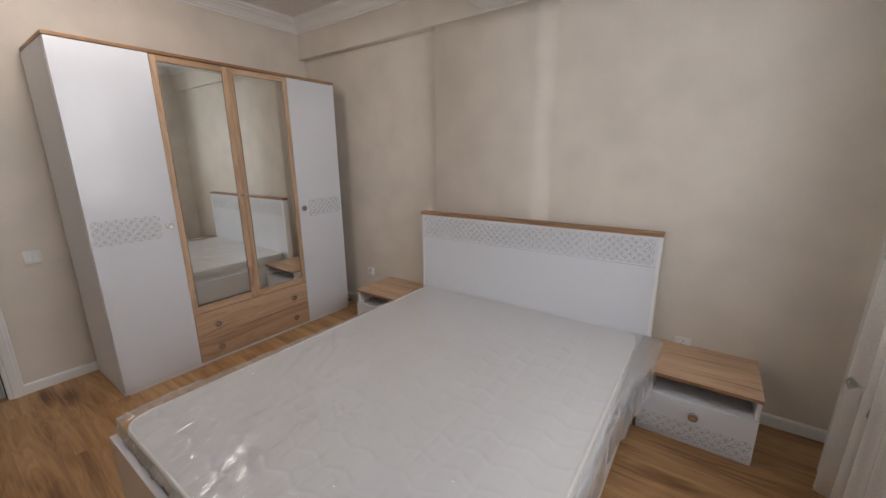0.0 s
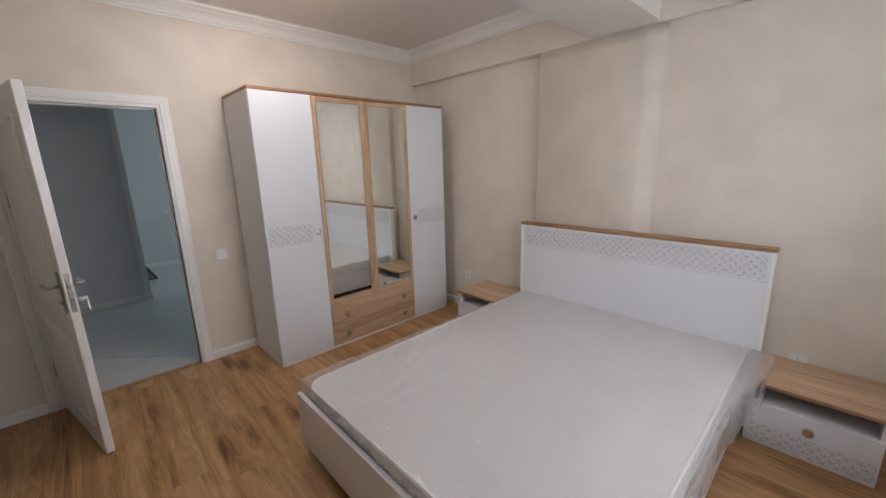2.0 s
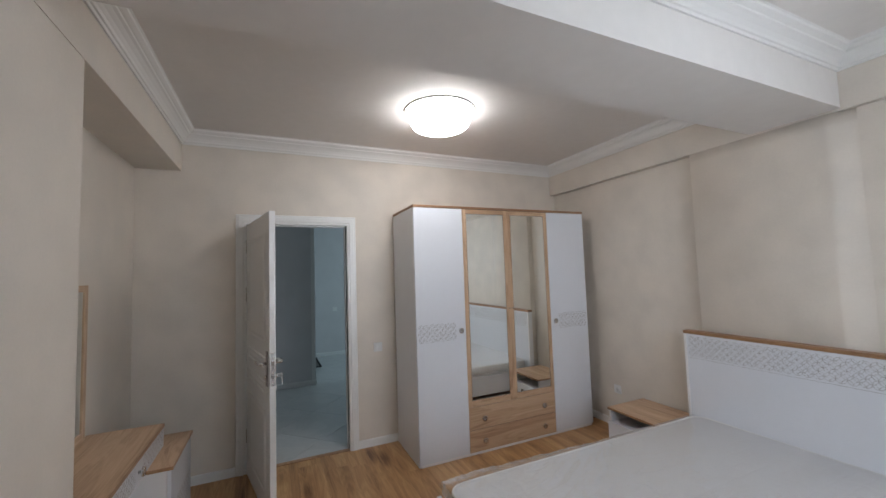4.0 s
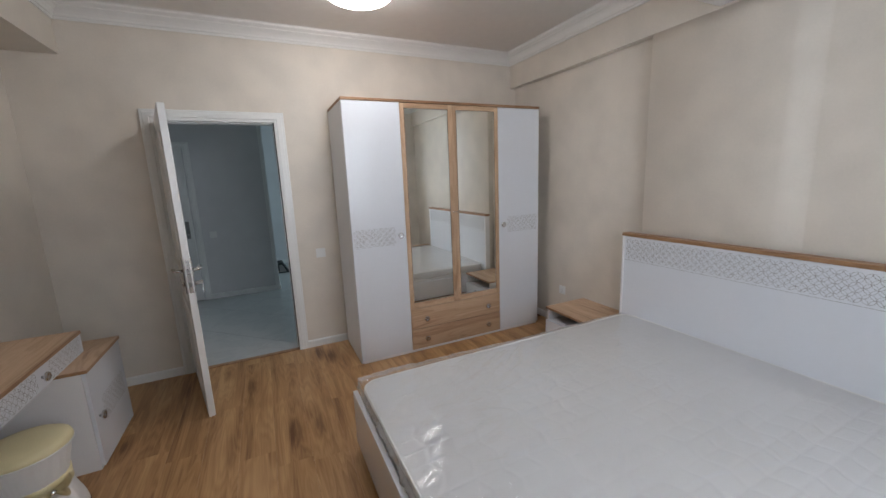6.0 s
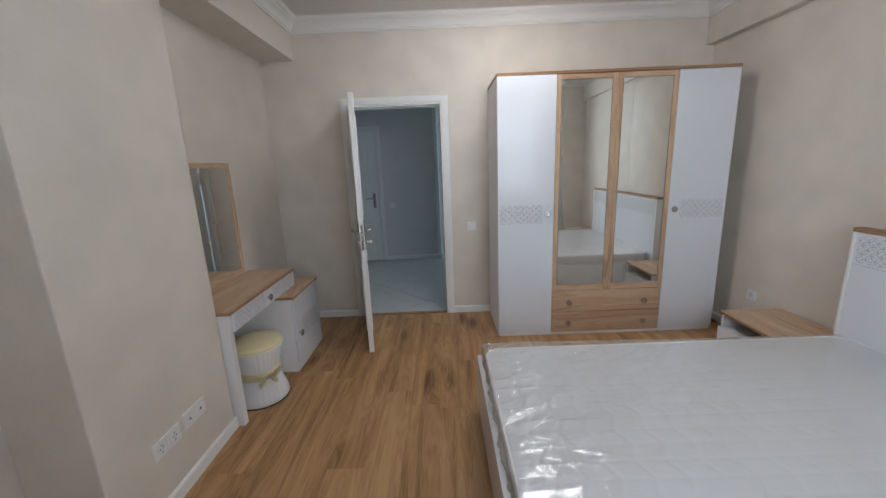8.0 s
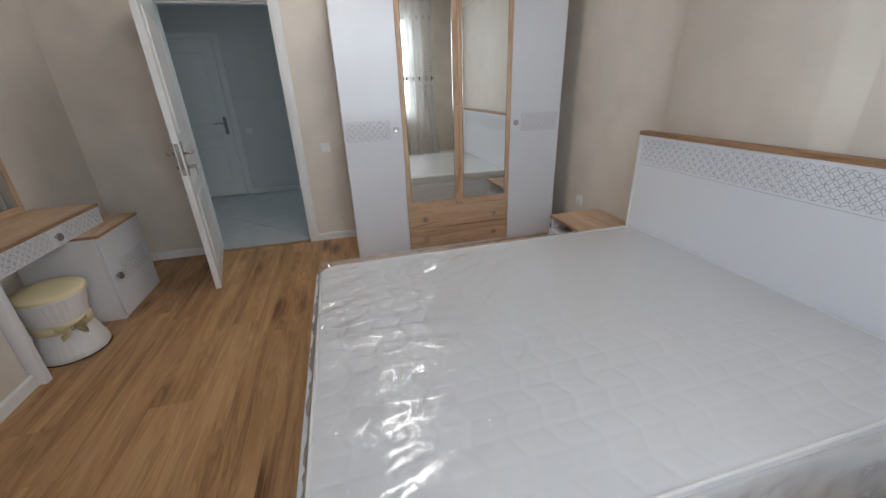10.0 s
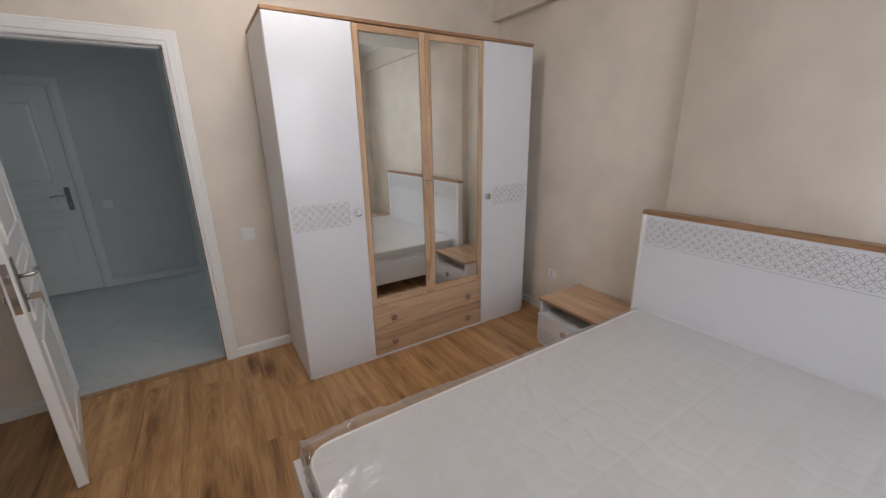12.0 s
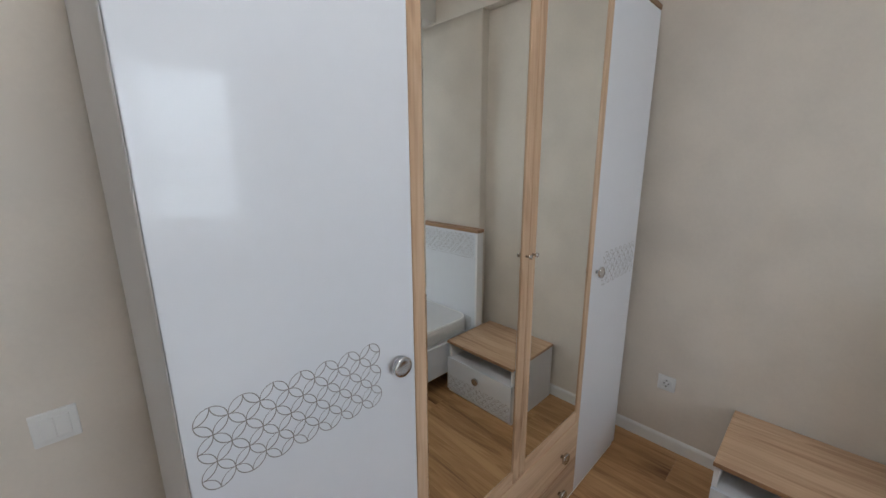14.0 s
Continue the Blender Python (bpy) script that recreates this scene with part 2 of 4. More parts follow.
PLANK = wood("oak_laminate", (0.15, 0.062, 0.024), (0.41, 0.228, 0.098), (0.56, 0.340, 0.165), 0, 0.34, random_shift=True, scale=0.9, knots=True)
JOINT = material("dark_joint", (0.10, 0.05, 0.025), 0.8, vary=(9, 0.1))
STEEL = material("brushed_steel", (0.62, 0.61, 0.60), 0.24, 1.0, vary=(40, 0.05))
KNOB = material("turned_steel", (0.64, 0.64, 0.64), 0.25, 1.0, vary=(40, 0.05))
kt = KNOB.node_tree.nodes.new("ShaderNodeTangent")
kt.direction_type, kt.axis = "RADIAL", "Y"
KNOB.node_tree.nodes["Principled BSDF"].inputs["Anisotropic"].default_value = 0.6
KNOB.node_tree.links.new(kt.outputs[0], KNOB.node_tree.nodes["Principled BSDF"].inputs["Tangent"])
DARKSTEEL = material("dark_steel", (0.30, 0.29, 0.28), 0.32, 1.0, vary=(40, 0.05))
MIRROR = mirror_material("mirror_silver")
MIRROR_EDGE = material("mirror_bevel", (0.05, 0.05, 0.05), 0.3, vary=(30, 0.1))
PLASTIC = material("white_plastic", (0.80, 0.80, 0.79), 0.3, vary=(20, 0.01))
SOCKET_DARK = material("socket_hole", (0.06, 0.06, 0.06), 0.5, vary=(20, 0.1))
# dark grey for the shade inside engraved grooves, which are not cut
GROOVE_SHADE = material("engraved_line_shade", (0.27, 0.255, 0.25), 0.6, vary=(40, 0.2))
TICKING = material("quilted_ticking", (0.69, 0.687, 0.695), 0.75, bump=(420, 0.25), vary=(7, 0.025))
PIPING = material("mattress_piping", (0.82, 0.81, 0.79), 0.6, vary=(30, 0.03))
FILM = film_material("clear_polythene", 0.10)
FILM_THIN = film_material("single_polythene", 0.2)
FILM_MILKY = film_material("doubled_polythene", 0.38)
SHEER = sheer_material("white_sheer", (0.94, 0.94, 0.93), 0.52)
STITCH = material("grey_embroidery", (0.32, 0.33, 0.31), 0.7, vary=(60, 0.2))
STITCH_DARK = material("dark_embroidery", (0.09, 0.10, 0.09), 0.6, vary=(60, 0.2))
SATIN = material("cream_satin", (0.74, 0.65, 0.40), 0.38, vary=(10, 0.04), bump=(40, 0.1))
SATIN_WHITE = material("white_satin", (0.80, 0.79, 0.78), 0.4, vary=(10, 0.03), bump=(60, 0.1))
LAMP = glow_material("lamp_diffuser", (1.0, 0.96, 0.91), LAMP_GLOW)
GLASS = glass_material("window_glass")
HALLPAINT = plaster("hall_grey_paint", (0.66, 0.65, 0.66), 0.03, 0.6)
TILE = marble("marble_tile")
GROUT = material("grout", (0.48, 0.48, 0.47), 0.8, vary=(12, 0.05))
DARKDOOR = material("dark_brown_steel", (0.035, 0.026, 0.022), 0.4, vary=(8, 0.15), bump=(90, 0.08))
RUBBER = material("black_rubber", (0.02, 0.02, 0.02), 0.6, vary=(30, 0.2))


# ---- shapes ----
def bm_box(x0, x1, y0, y1, z0, z1, bev=0.0, into=None, seg=1):
    bm = bmesh.new()
    bmesh.ops.create_cube(bm, size=1)
    for v in bm.verts:
        v.co = Vector(((x0 + x1) / 2 + v.co.x * (x1 - x0), (y0 + y1) / 2 + v.co.y * (y1 - y0), (z0 + z1) / 2 + v.co.z * (z1 - z0)))
    if bev:
        bmesh.ops.bevel(bm, geom=bm.edges[:], offset=bev, segments=seg, affect="EDGES", profile=0.6)
    return merged(into, bm)


def merged(into, bm):
    if into is None:
        return bm
    me = bpy.data.meshes.new("tmp")
    bm.to_mesh(me)
    bm.free()
    into.from_mesh(me)
    bpy.data.meshes.remove(me)
    return into


def bm_lathe(profile, seg=40, m=None, into=None, wobble=None):
    """A surface of revolution about z from (radius, height) pairs."""
    bm = bmesh.new()
    rings = []
    for r, z in profile:
        ring = []
        for i in range(seg):
            a = 2 * math.pi * i / seg
            rr = r if wobble is None else r * wobble(a, z)
            ring.append(bm.verts.new((rr * math.cos(a), rr * math.sin(a), z)))
        rings.append(ring)
    for a, b in zip(rings, rings[1:]):
        for i in range(seg):
            bm.faces.new((a[i], a[(i + 1) % seg], b[(i + 1) % seg], b[i]))
    bm.faces.new(rings[0][::-1])
    bm.faces.new(rings[-1])
    for f in bm.faces:
        f.smooth = len(f.verts) == 4
    if m is not None:
        bm.transform(m)
    return merged(into, bm)


def bm_tube(points, radius, seg=10, into=None):
    """A round bar through points, with flat ends."""
    bm = bmesh.new()
    pts = [Vector(p) for p in points]
    rings = []
    for i, p in enumerate(pts):
        d = (pts[min(i + 1, len(pts) - 1)] - pts[max(i - 1, 0)]).normalized()
        up = Vector((0, 0, 1)) if abs(d.z) < 0.9 else Vector((1, 0, 0))
        a = d.cross(up).normalized()
        b = d.cross(a).normalized()
        rings.append([bm.verts.new(p + radius * (math.cos(2 * math.pi * k / seg) * a + math.sin(2 * math.pi * k / seg) * b)) for k in range(seg)])
    for r, s in zip(rings, rings[1:]):
        for k in range(seg):
            f = bm.faces.new((r[k], r[(k + 1) % seg], s[(k + 1) % seg], s[k]))
            f.smooth = True
    bm.faces.new(rings[0][::-1])
    bm.faces.new(rings[-1])
    bmesh.ops.recalc_face_normals(bm, faces=bm.faces[:])
    return merged(into, bm)


def part(name, bm, mat, parent=None, label="", at=None):
    me = bpy.data.meshes.new(name)
    bm.to_mesh(me)
    bm.free()
    me.materials.append(mat)
    ob = new(name, me)
    if parent is not None:
        ob.parent = parent
    if at is not None:
        ob.matrix_basis = at
    if label:
        tagged(ob, label)
    return ob


def thing(name, m, label, category, group=""):
    ob = new(name)
    ob.empty_display_size = 0.1
    ob.matrix_basis = m
    return tagged(ob, label, category, group)


def soft(bm):
    for f in bm.faces:
        f.smooth = True
    return bm


def setting(name, bm, mat, label="", category=""):
    return tagged(part(name, bm, mat), label, category, kind="structure")


# ---- room shell ----
XW, XE = -3.36, 0.88            # west wall face (door, wardrobe) and east wall face (window)
YN, YNC = 2.492, 2.424          # north wall face, and its proud column and bulkhead
YS, YSC, YSB = -1.60, -1.300, -1.297   # south recess, column face, bulkhead face
ZC, ZB = 2.80, 2.472            # ceiling, beam and bulkhead undersides
DY0, DY1, DZ = -0.832, 0.004, 2.05     # door opening
WT = 0.16

bm = bm_box(XW - WT, XW, YS - 0.2, DY0 - 0.03, 0, 3.0)
bm_box(XW - WT, XW, DY1 + 0.03, YN + 0.2, 0, 3.0, into=bm)
bm_box(XW - WT, XW, DY0 - 0.03, DY1 + 0.03, DZ + 0.03, 3.0, into=bm)
setting("wall_west", bm, PAINT, "cream decorative painted wall with a doorway", "wall")
setting("wall_north", bm_box(XW, XE + 0.2, YN, YN + 0.2, 0, 3.0), PAINT, "cream decorative painted wall behind the bed", "wall")
setting("wall_south", bm_box(XW, XE + 0.2, YS - 0.2, YS, 0, 3.0), PAINT, "cream decorative painted wall behind the vanity desk", "wall")
WY0, WY1, WZ0, WZ1 = 0.15, 1.70, 0.95, 2.42
bm = bm_box(XE, XE + 0.2, YS, WY0, 0, 3.0)
bm_box(XE, XE + 0.2, WY1, YN, 0, 3.0, into=bm)
bm_box(XE, XE + 0.2, WY0, WY1, 0, WZ0, into=bm)
bm_box(XE, XE + 0.2, WY0, WY1, WZ1, 3.0, into=bm)
setting("wall_east", bm, PAINT, "cream decorative painted wall with a window", "wall")

NCX0, NCX1, YNE = -1.677, -0.797, YN - 0.022
SCX0, SCX1 = -1.660, -0.835


def bm_column_north():
    """Sharp on the wardrobe's side; on the other it dies into the wall in a soft, hand-plastered curve."""
    prof = [(NCX0, YN + 0.04), (NCX0, YNC + 0.004), (NCX0 + 0.004, YNC)]
    n, x0, x1 = 16, NCX1 - 0.075, NCX1 + 0.075
    bm = bmesh.new()
    rows = []
    for k in range(31):
        z = (ZB - 0.012) * k / 30
        w = 0.010 * noise.noise((z * 2.3, 1.0, 7.0)) + 0.005 * noise.noise((z * 6.1, 4.0, 2.0))
        ring = [(x, y) for x, y in prof]
        for i in range(n + 1):
            t = i / n
            ring.append((x0 + (x1 - x0) * t + w * math.sin(math.pi * min(1.0, t * 0.5 + 0.5)), YNC + (YNE + 0.001 - YNC) * t * t * (3 - 2 * t)))
        ring.append((x1, YN + 0.04))
        rows.append([bm.verts.new((x, y, z)) for x, y in ring])
    for a, b in zip(rows, rows[1:]):
        for i in range(len(a) - 1):
            bm.faces.new((a[i], a[i + 1], b[i + 1], b[i])).smooth = i >= 2
    bm.faces.new(rows[0][::-1])
    bm.faces.new(rows[-1])
    bmesh.ops.recalc_face_normals(bm, faces=bm.faces[:])
    return bm


setting("column_north", bm_column_north(), PAINT, "shallow cream painted column behind the headboard", "column")
setting("wall_north_pier", bm_box(NCX1 - 0.1, XE, YNE, YN, 0, ZB - 0.012), PAINT, "cream decorative painted wall beside the window", "wall")
setting("bulkhead_north", bm_box(XW, XE, YNC, YN, ZB - 0.012, ZC), PAINT, "cream painted bulkhead over the wall niches", "bulkhead")
setting("column_south", bm_box(SCX0, SCX1, YS, YSC, 0, ZB, 0.008, seg=2), PAINT, "cream painted column with sockets near its foot", "column")
setting("bulkhead_south", bm_box(XW, XE, YS, YSB, ZB - 0.003, ZC), PAINT, "cream painted bulkhead over the vanity recess", "bulkhead")
BX0, BX1 = -1.25, -0.785
setting("ceiling_beam", bm_box(BX0, BX1, YSB, YNC, ZB + 0.002, ZC), CEIL, "wide white painted beam across the ceiling", "beam")
setting("ceiling", bm_box(XW, XE, YS, YN, ZC, ZC + 0.15), CEIL, "off-white painted flat ceiling", "ceiling")

COVE = [(0.0, -0.112), (0.010, -0.112), (0.012, -0.098), (0.020, -0.094), (0.024, -0.080), (0.036, -0.062), (0.054, -0.046),
        (0.066, -0.040), (0.068, -0.032), (0.080, -0.026), (0.092, -0.018), (0.094, -0.006), (0.102, 0.0)]


def bm_cornice(x0, x1, y0, y1, z):
    bm = bmesh.new()
    loops = []
    for d, dz in COVE:
        loops.append([bm.verts.new((x, y, z + dz)) for x, y in ((x0 + d, y0 + d), (x1 - d, y0 + d), (x1 - d, y1 - d), (x0 + d, y1 - d))])
    for a, b in zip(loops, loops[1:]):
        for i in range(4):
            bm.faces.new((a[i], a[(i + 1) % 4], b[(i + 1) % 4], b[i]))
    bmesh.ops.recalc_face_normals(bm, faces=bm.faces[:])
    return bm


setting("cornice", bm_cornice(XW, BX0, YSB, YNC, ZC), CORNICE, "white stepped plaster cornice round the ceiling", "cornice")
setting("cornice", bm_cornice(BX1, XE, YSB, YNC, ZC), CORNICE, "white stepped plaster cornice round the ceiling", "cornice")


def bm_skirting(x0, y0, x1, y1, nx, ny, h=0.07, t=0.014, into=None):
    """A skirting board from (x0, y0) to (x1, y1) on a wall whose normal is (nx, ny), with a bevelled top."""
    bm = bmesh.new()
    prof = [(0.0005, 0.0), (t, 0.0), (t, h - 0.014), (t - 0.003, h - 0.006), (0.004, h), (0.0005, h)]
    ends = [[bm.verts.new((x + nx * d, y + ny * d, z)) for d, z in prof] for x, y in ((x0, y0), (x1, y1))]
    n = len(prof)
    for i in range(n):
        bm.faces.new((ends[0][i], ends[0][(i + 1) % n], ends[1][(i + 1) % n], ends[1][i]))
    bm.faces.new(ends[0][::-1])
    bm.faces.new(ends[1])
    bmesh.ops.recalc_face_normals(bm, faces=bm.faces[:])
    return merged(into, bm)


for x0, y0, x1, y1, nx, ny in ((XW, YS, XW, -0.914, 1, 0), (XW, 0.082, XW, YN, 1, 0), (XW + 0.014, YN, NCX0, YN, 0, -1), (NCX0, YNC, NCX1 - 0.06, YNC, 0, -1),
                               (NCX1 + 0.075, YNE, XE, YNE, 0, -1), (XW + 0.014, YS, SCX0, YS, 0, 1), (SCX0 - 0.014, YSC, SCX1 + 0.014, YSC, 0, 1), (SCX0, YS, SCX0, YSC, -1, 0),
                               (SCX1, YS, SCX1, YSC, 1, 0), (SCX1, YS, XE, YS, 0, 1), (XE, YS, XE, YN - 0.014, -1, 0)):
    setting("baseboard", bm_skirting(x0, y0, x1, y1, nx, ny), TRIM, "white plastic skirting board", "baseboard")

# hall beyond the door
HX, HX2, HC = -5.75, -7.75, -0.06
bm = bm_box(HX - 0.15, HX, -3.0, HC, 0, 2.9)
setting("wall_hall", bm, HALLPAINT, "grey painted hall wall beside a white door", "wall")
setting("wall_hall_far", bm_box(HX2 - 0.15, HX2, HC - 0.15, 3.0, 0, 2.9), HALLPAINT, "grey painted wall at the end of the hall", "wall")
setting("wall_hall_side", bm_box(HX2, HX - 0.15, HC - 0.15, HC - 0.0, 0, 2.9), HALLPAINT, "grey painted side wall of the hall passage", "wall")
# unseen end walls added to close the hall, with no opening in them
setting("wall_hall_south", bm_box(HX - 0.15, XW - WT, -3.15, -3.0, 0, 2.9), HALLPAINT, "grey painted wall closing the hall's unseen end", "wall")
setting("wall_hall_north", bm_box(HX2 - 0.15, XW - WT, 3.0, 3.15, 0, 2.9), HALLPAINT, "grey painted wall closing the hall's unseen end", "wall")
setting("wall_hall_east", bm_box(XW - WT - 0.004, XW - WT, -3.0, DY0 - 0.09, 0, 2.9), HALLPAINT, "grey painted hall side of the partition", "wall")
setting("wall_hall_east_north", bm_box(XW - WT - 0.004, XW - WT, DY1 + 0.09, 3.0, 0, 2.9), HALLPAINT, "grey painted hall side of the partition", "wall")
setting("ceiling_hall", bm_box(HX2 - 0.15, XW - WT, -3.15, 3.15, 2.9, 3.0), CEIL, "white painted hall ceiling", "ceiling")
for x0, y0, x1, y1, nx, ny in ((HX, -0.955, HX, HC, 1, 0), (HX, HC, HX2, HC, 0, 1), (HX2, HC, HX2, 0.735, 1, 0), (HX2, 1.70, HX2, 3.0, 1, 0), (HX, -3.0, HX, -1.95, 1, 0)):
    setting("baseboard", bm_skirting(x0, y0, x1, y1, nx, ny), TRIM, "white hall skirting board", "baseboard")

# white chamfered strip added along the pale corner edge of the hall wall
bm = bmesh.new()
lo, hi = [[bm.verts.new((x, y, z)) for x, y in ((HX + 0.003, HC - 0.055), (HX + 0.003, HC - 0.012), (HX - 0.012, HC + 0.003), (HX - 0.055, HC + 0.003), (HX - 0.03, HC - 0.03))] for z in (0.0, 2.9)]
for i in range(5):
    bm.faces.new((lo[i], lo[(i + 1) % 5], hi[(i + 1) % 5], hi[i]))
bm.faces.new(lo)
bm.faces.new(hi)
bmesh.ops.recalc_face_normals(bm, faces=bm.faces[:])
setting("trim", bm, TRIM, "white strip up the corner of the hall wall's end", "trim")

# ---- doors ----
def bm_casing(y0, y1, z1, w, t, x, sx):
    """A stepped architrave round an opening y0..y1 up to z1 on the plane x, proud towards sx."""
    bm = bmesh.new()
    prof = [(0.0, 0.0), (0.0, t * 0.55), (0.012, t * 0.7), (0.020, t * 0.7), (0.024, t), (w - 0.022, t), (w - 0.018, t * 0.75), (w - 0.004, t * 0.75), (w, t * 0.5), (w, 0.0)]
    rows = []
    for o, d in prof:
        rows.append([bm.verts.new((x + sx * d, y, z)) for y, z in ((y0 - o, 0.0), (y0 - o, z1 + o), (y1 + o, z1 + o), (y1 + o, 0.0))])
    for a, b in zip(rows, rows[1:]):
        for i in range(3):
            bm.faces.new((a[i], a[i + 1], b[i + 1], b[i]))
    bm.faces.new([r[0] for r in rows])
    bm.faces.new([r[3] for r in rows])
    bmesh.ops.recalc_face_normals(bm, faces=bm.faces[:])
    return bm


def bm_panel_ridge(x0, x1, z0, z1, y, sy, w=0.030, h=0.007):
    """The raised moulding round a door panel on the plane y, and its lifted field."""
    bm = bmesh.new()
    prof = [(0.0, 0.0), (0.006, h), (0.014, h), (0.020, h * 0.2), (w, h * 0.2), (w + 0.018, h * 0.75)]
    rows = []
    for o, d in prof:
        rows.append([bm.verts.new((x, y + sy * d, z)) for x, z in ((x0 + o, z0 + o), (x1 - o, z0 + o), (x1 - o, z1 - o), (x0 + o, z1 - o))])
    for a, b in zip(rows, rows[1:]):
        for i in range(4):
            bm.faces.new((a[i], a[(i + 1) % 4], b[(i + 1) % 4], b[i]))
    bm.faces.new(rows[-1])
    bmesh.ops.recalc_face_normals(bm, faces=bm.faces[:])
    if (bm.faces[:][-1].normal.y > 0) != (sy > 0):
        bmesh.ops.reverse_faces(bm, faces=bm.faces[:])
    return bm


def door_leaf(door, width, height, m, handle_x, sides=(-1, 1), keys=0):
    """A leaf in the plane y = 0 (thick 0.04) from its hinge at x = 0; handle_x: the handle's place along it."""
    T = 0.02
    leaf = part("leaf", bm_box(0, width, -T, T, 0.008, height, 0.003), DOORPAINT, door, "white panelled door leaf", at=m)
    for sy in sides:
        for x0, x1, z0, z1 in ((0.12, width - 0.12, 1.14, height - 0.14), (0.12, width - 0.12, 0.96, 1.05), (0.12, width - 0.12, 0.80, 0.89), (0.12, width - 0.12, 0.15, 0.71)):
            part("panel", bm_panel_ridge(x0, x1, z0, z1, sy * (T + 0.0006), sy), DOORPAINT, leaf)
        y = sy * T
        plate = part("door_handle", bm_box(handle_x - 0.021, handle_x + 0.021, min(y, y + sy * 0.007), max(y, y + sy * 0.007), 0.87, 1.10, 0.002), DARKSTEEL, leaf, "steel lever handle on a long plate")
    for sy in sides:
        y = sy * T
        d = -1 if handle_x > width / 2 else 1
        pts = [(handle_x, y + sy * 0.006, 1.02), (handle_x, y + sy * 0.045, 1.02), (handle_x + d * 0.015, y + sy * 0.055, 1.021), (handle_x + d * 0.06, y + sy * 0.057, 1.024),
               (handle_x + d * 0.10, y + sy * 0.054, 1.020), (handle_x + d * 0.125, y + sy * 0.048, 1.012)]
        part("lever", bm_tube(pts, 0.009, 12), STEEL, leaf, "brushed steel lever")
        part("lock_cylinder", bm_lathe([(0.0, 0), (0.013, 0), (0.013, 0.012), (0.0, 0.013)], 20, Matrix.Translation((handle_x, y + sy * 0.006, 0.93)) @ pose(0, 0, 0, -90 * sy)), STEEL, leaf)
    if keys:
        y = keys * (T + 0.02)
        bm = bm_box(handle_x - 0.002, handle_x + 0.002, min(y, y + keys * 0.035), max(y, y + keys * 0.035), 0.917, 0.943)
        for k, (a, l) in enumerate(((-14, 0.055), (9, 0.05))):
            mm = Matrix.Translation((handle_x + 0.004 * k, y + keys * 0.03, 0.918)) @ pose(0, 0, 0, 0, a, 0)
            kb = bm_box(-0.011, 0.011, -0.0012 + 0.004 * k, 0.0012 + 0.004 * k, -0.024, 0.0, 0.0008)
            bm_box(-0.0035, 0.0035, -0.001 + 0.004 * k, 0.001 + 0.004 * k, -l, -0.024, into=kb)
            kb.transform(mm)
            merged(bm, kb)
        part("keys", bm, STEEL, leaf, "steel keys hanging from the lock")
    return leaf


door = tagged(new("door_1"), "white panelled bedroom door standing open, with steel handles", "door", kind="structure")
part("architrave", bm_casing(DY0, DY1, DZ, 0.080, 0.020, XW, 1), DOORPAINT, door, "white stepped door casing")
part("architrave", bm_casing(DY0, DY1, DZ, 0.080, 0.020, XW - WT - 0.004, -1), DOORPAINT, door, "white stepped door casing")
bm = bm_box(XW - WT - 0.004, XW, DY0 - 0.03, DY0, 0, DZ)
bm_box(XW - WT - 0.004, XW, DY1, DY1 + 0.03, 0, DZ, into=bm)
bm_box(XW - WT - 0.004, XW, DY0 - 0.03, DY1 + 0.03, DZ, DZ + 0.03, into=bm)
part("jamb", bm, DOORPAINT, door, "white door lining")
bm = bm_box(XW - 0.075, XW - 0.045, DY0, DY0 + 0.012, 0, DZ)
bm_box(XW - 0.075, XW - 0.045, DY1 - 0.012, DY1, 0, DZ, into=bm)
bm_box(XW - 0.075, XW - 0.045, DY0, DY1, DZ - 0.012, DZ, into=bm)
part("door_stop", bm, DOORPAINT, door)
LEAF = pose(XW + 0.022, DY0 + 0.022, 0, 0, 0, 12.5)
leaf = door_leaf(door, 0.826, 2.035, LEAF, 0.768, keys=1)
part("lock_plate", bm_box(0.8255, 0.828, -0.011, 0.011, 0.88, 1.09, 0.0005), STEEL, leaf, "steel lock face plate")
part("latch", bm_box(0.827, 0.836, -0.006, 0.006, 1.01, 1.04, 0.001), DARKSTEEL, leaf)
part("latch", bm_box(0.827, 0.8295, -0.007, 0.007, 0.92, 0.95, 0.001), DARKSTEEL, leaf)
for z in (0.25, 1.40, 1.80):
    part("hinge", bm_lathe([(0.0, 0), (0.008, 0), (0.008, 0.11), (0.0, 0.112)], 14, Matrix.Translation((XW + 0.012, DY0 + 0.004, z))), STEEL, door, "steel door hinge")
for y0, y1 in ((DY0 + 0.0002, DY0 + 0.006), (DY1 - 0.006, DY1 - 0.0002)):
    part("seal", bm_box(XW - 0.045, XW - 0.040, y0, y1, 0, DZ - 0.001), RUBBER, door, "dark rubber door seal")
part("strike_plate", bm_box(XW - 0.04, XW - 0.012, DY1 - 0.0015, DY1 - 0.0002, 0.93, 1.09), STEEL, door, "steel strike plate")
setting("threshold", bm_box(XW - 0.045, XW + 0.006, DY0, DY1, 0.0, 0.006, 0.002), OAK_EDGE, "oak coloured threshold strip in the doorway", "threshold")

door2 = tagged(new("door_2"), "white panelled hall door, closed, with a dark steel handle", "door", kind="structure")
H0, H1 = -1.872, -1.03
part("architrave", bm_casing(H0 - 0.012, H1 + 0.012, 2.05, 0.075, 0.020, HX, 1), DOORPAINT, door2, "white stepped door casing")
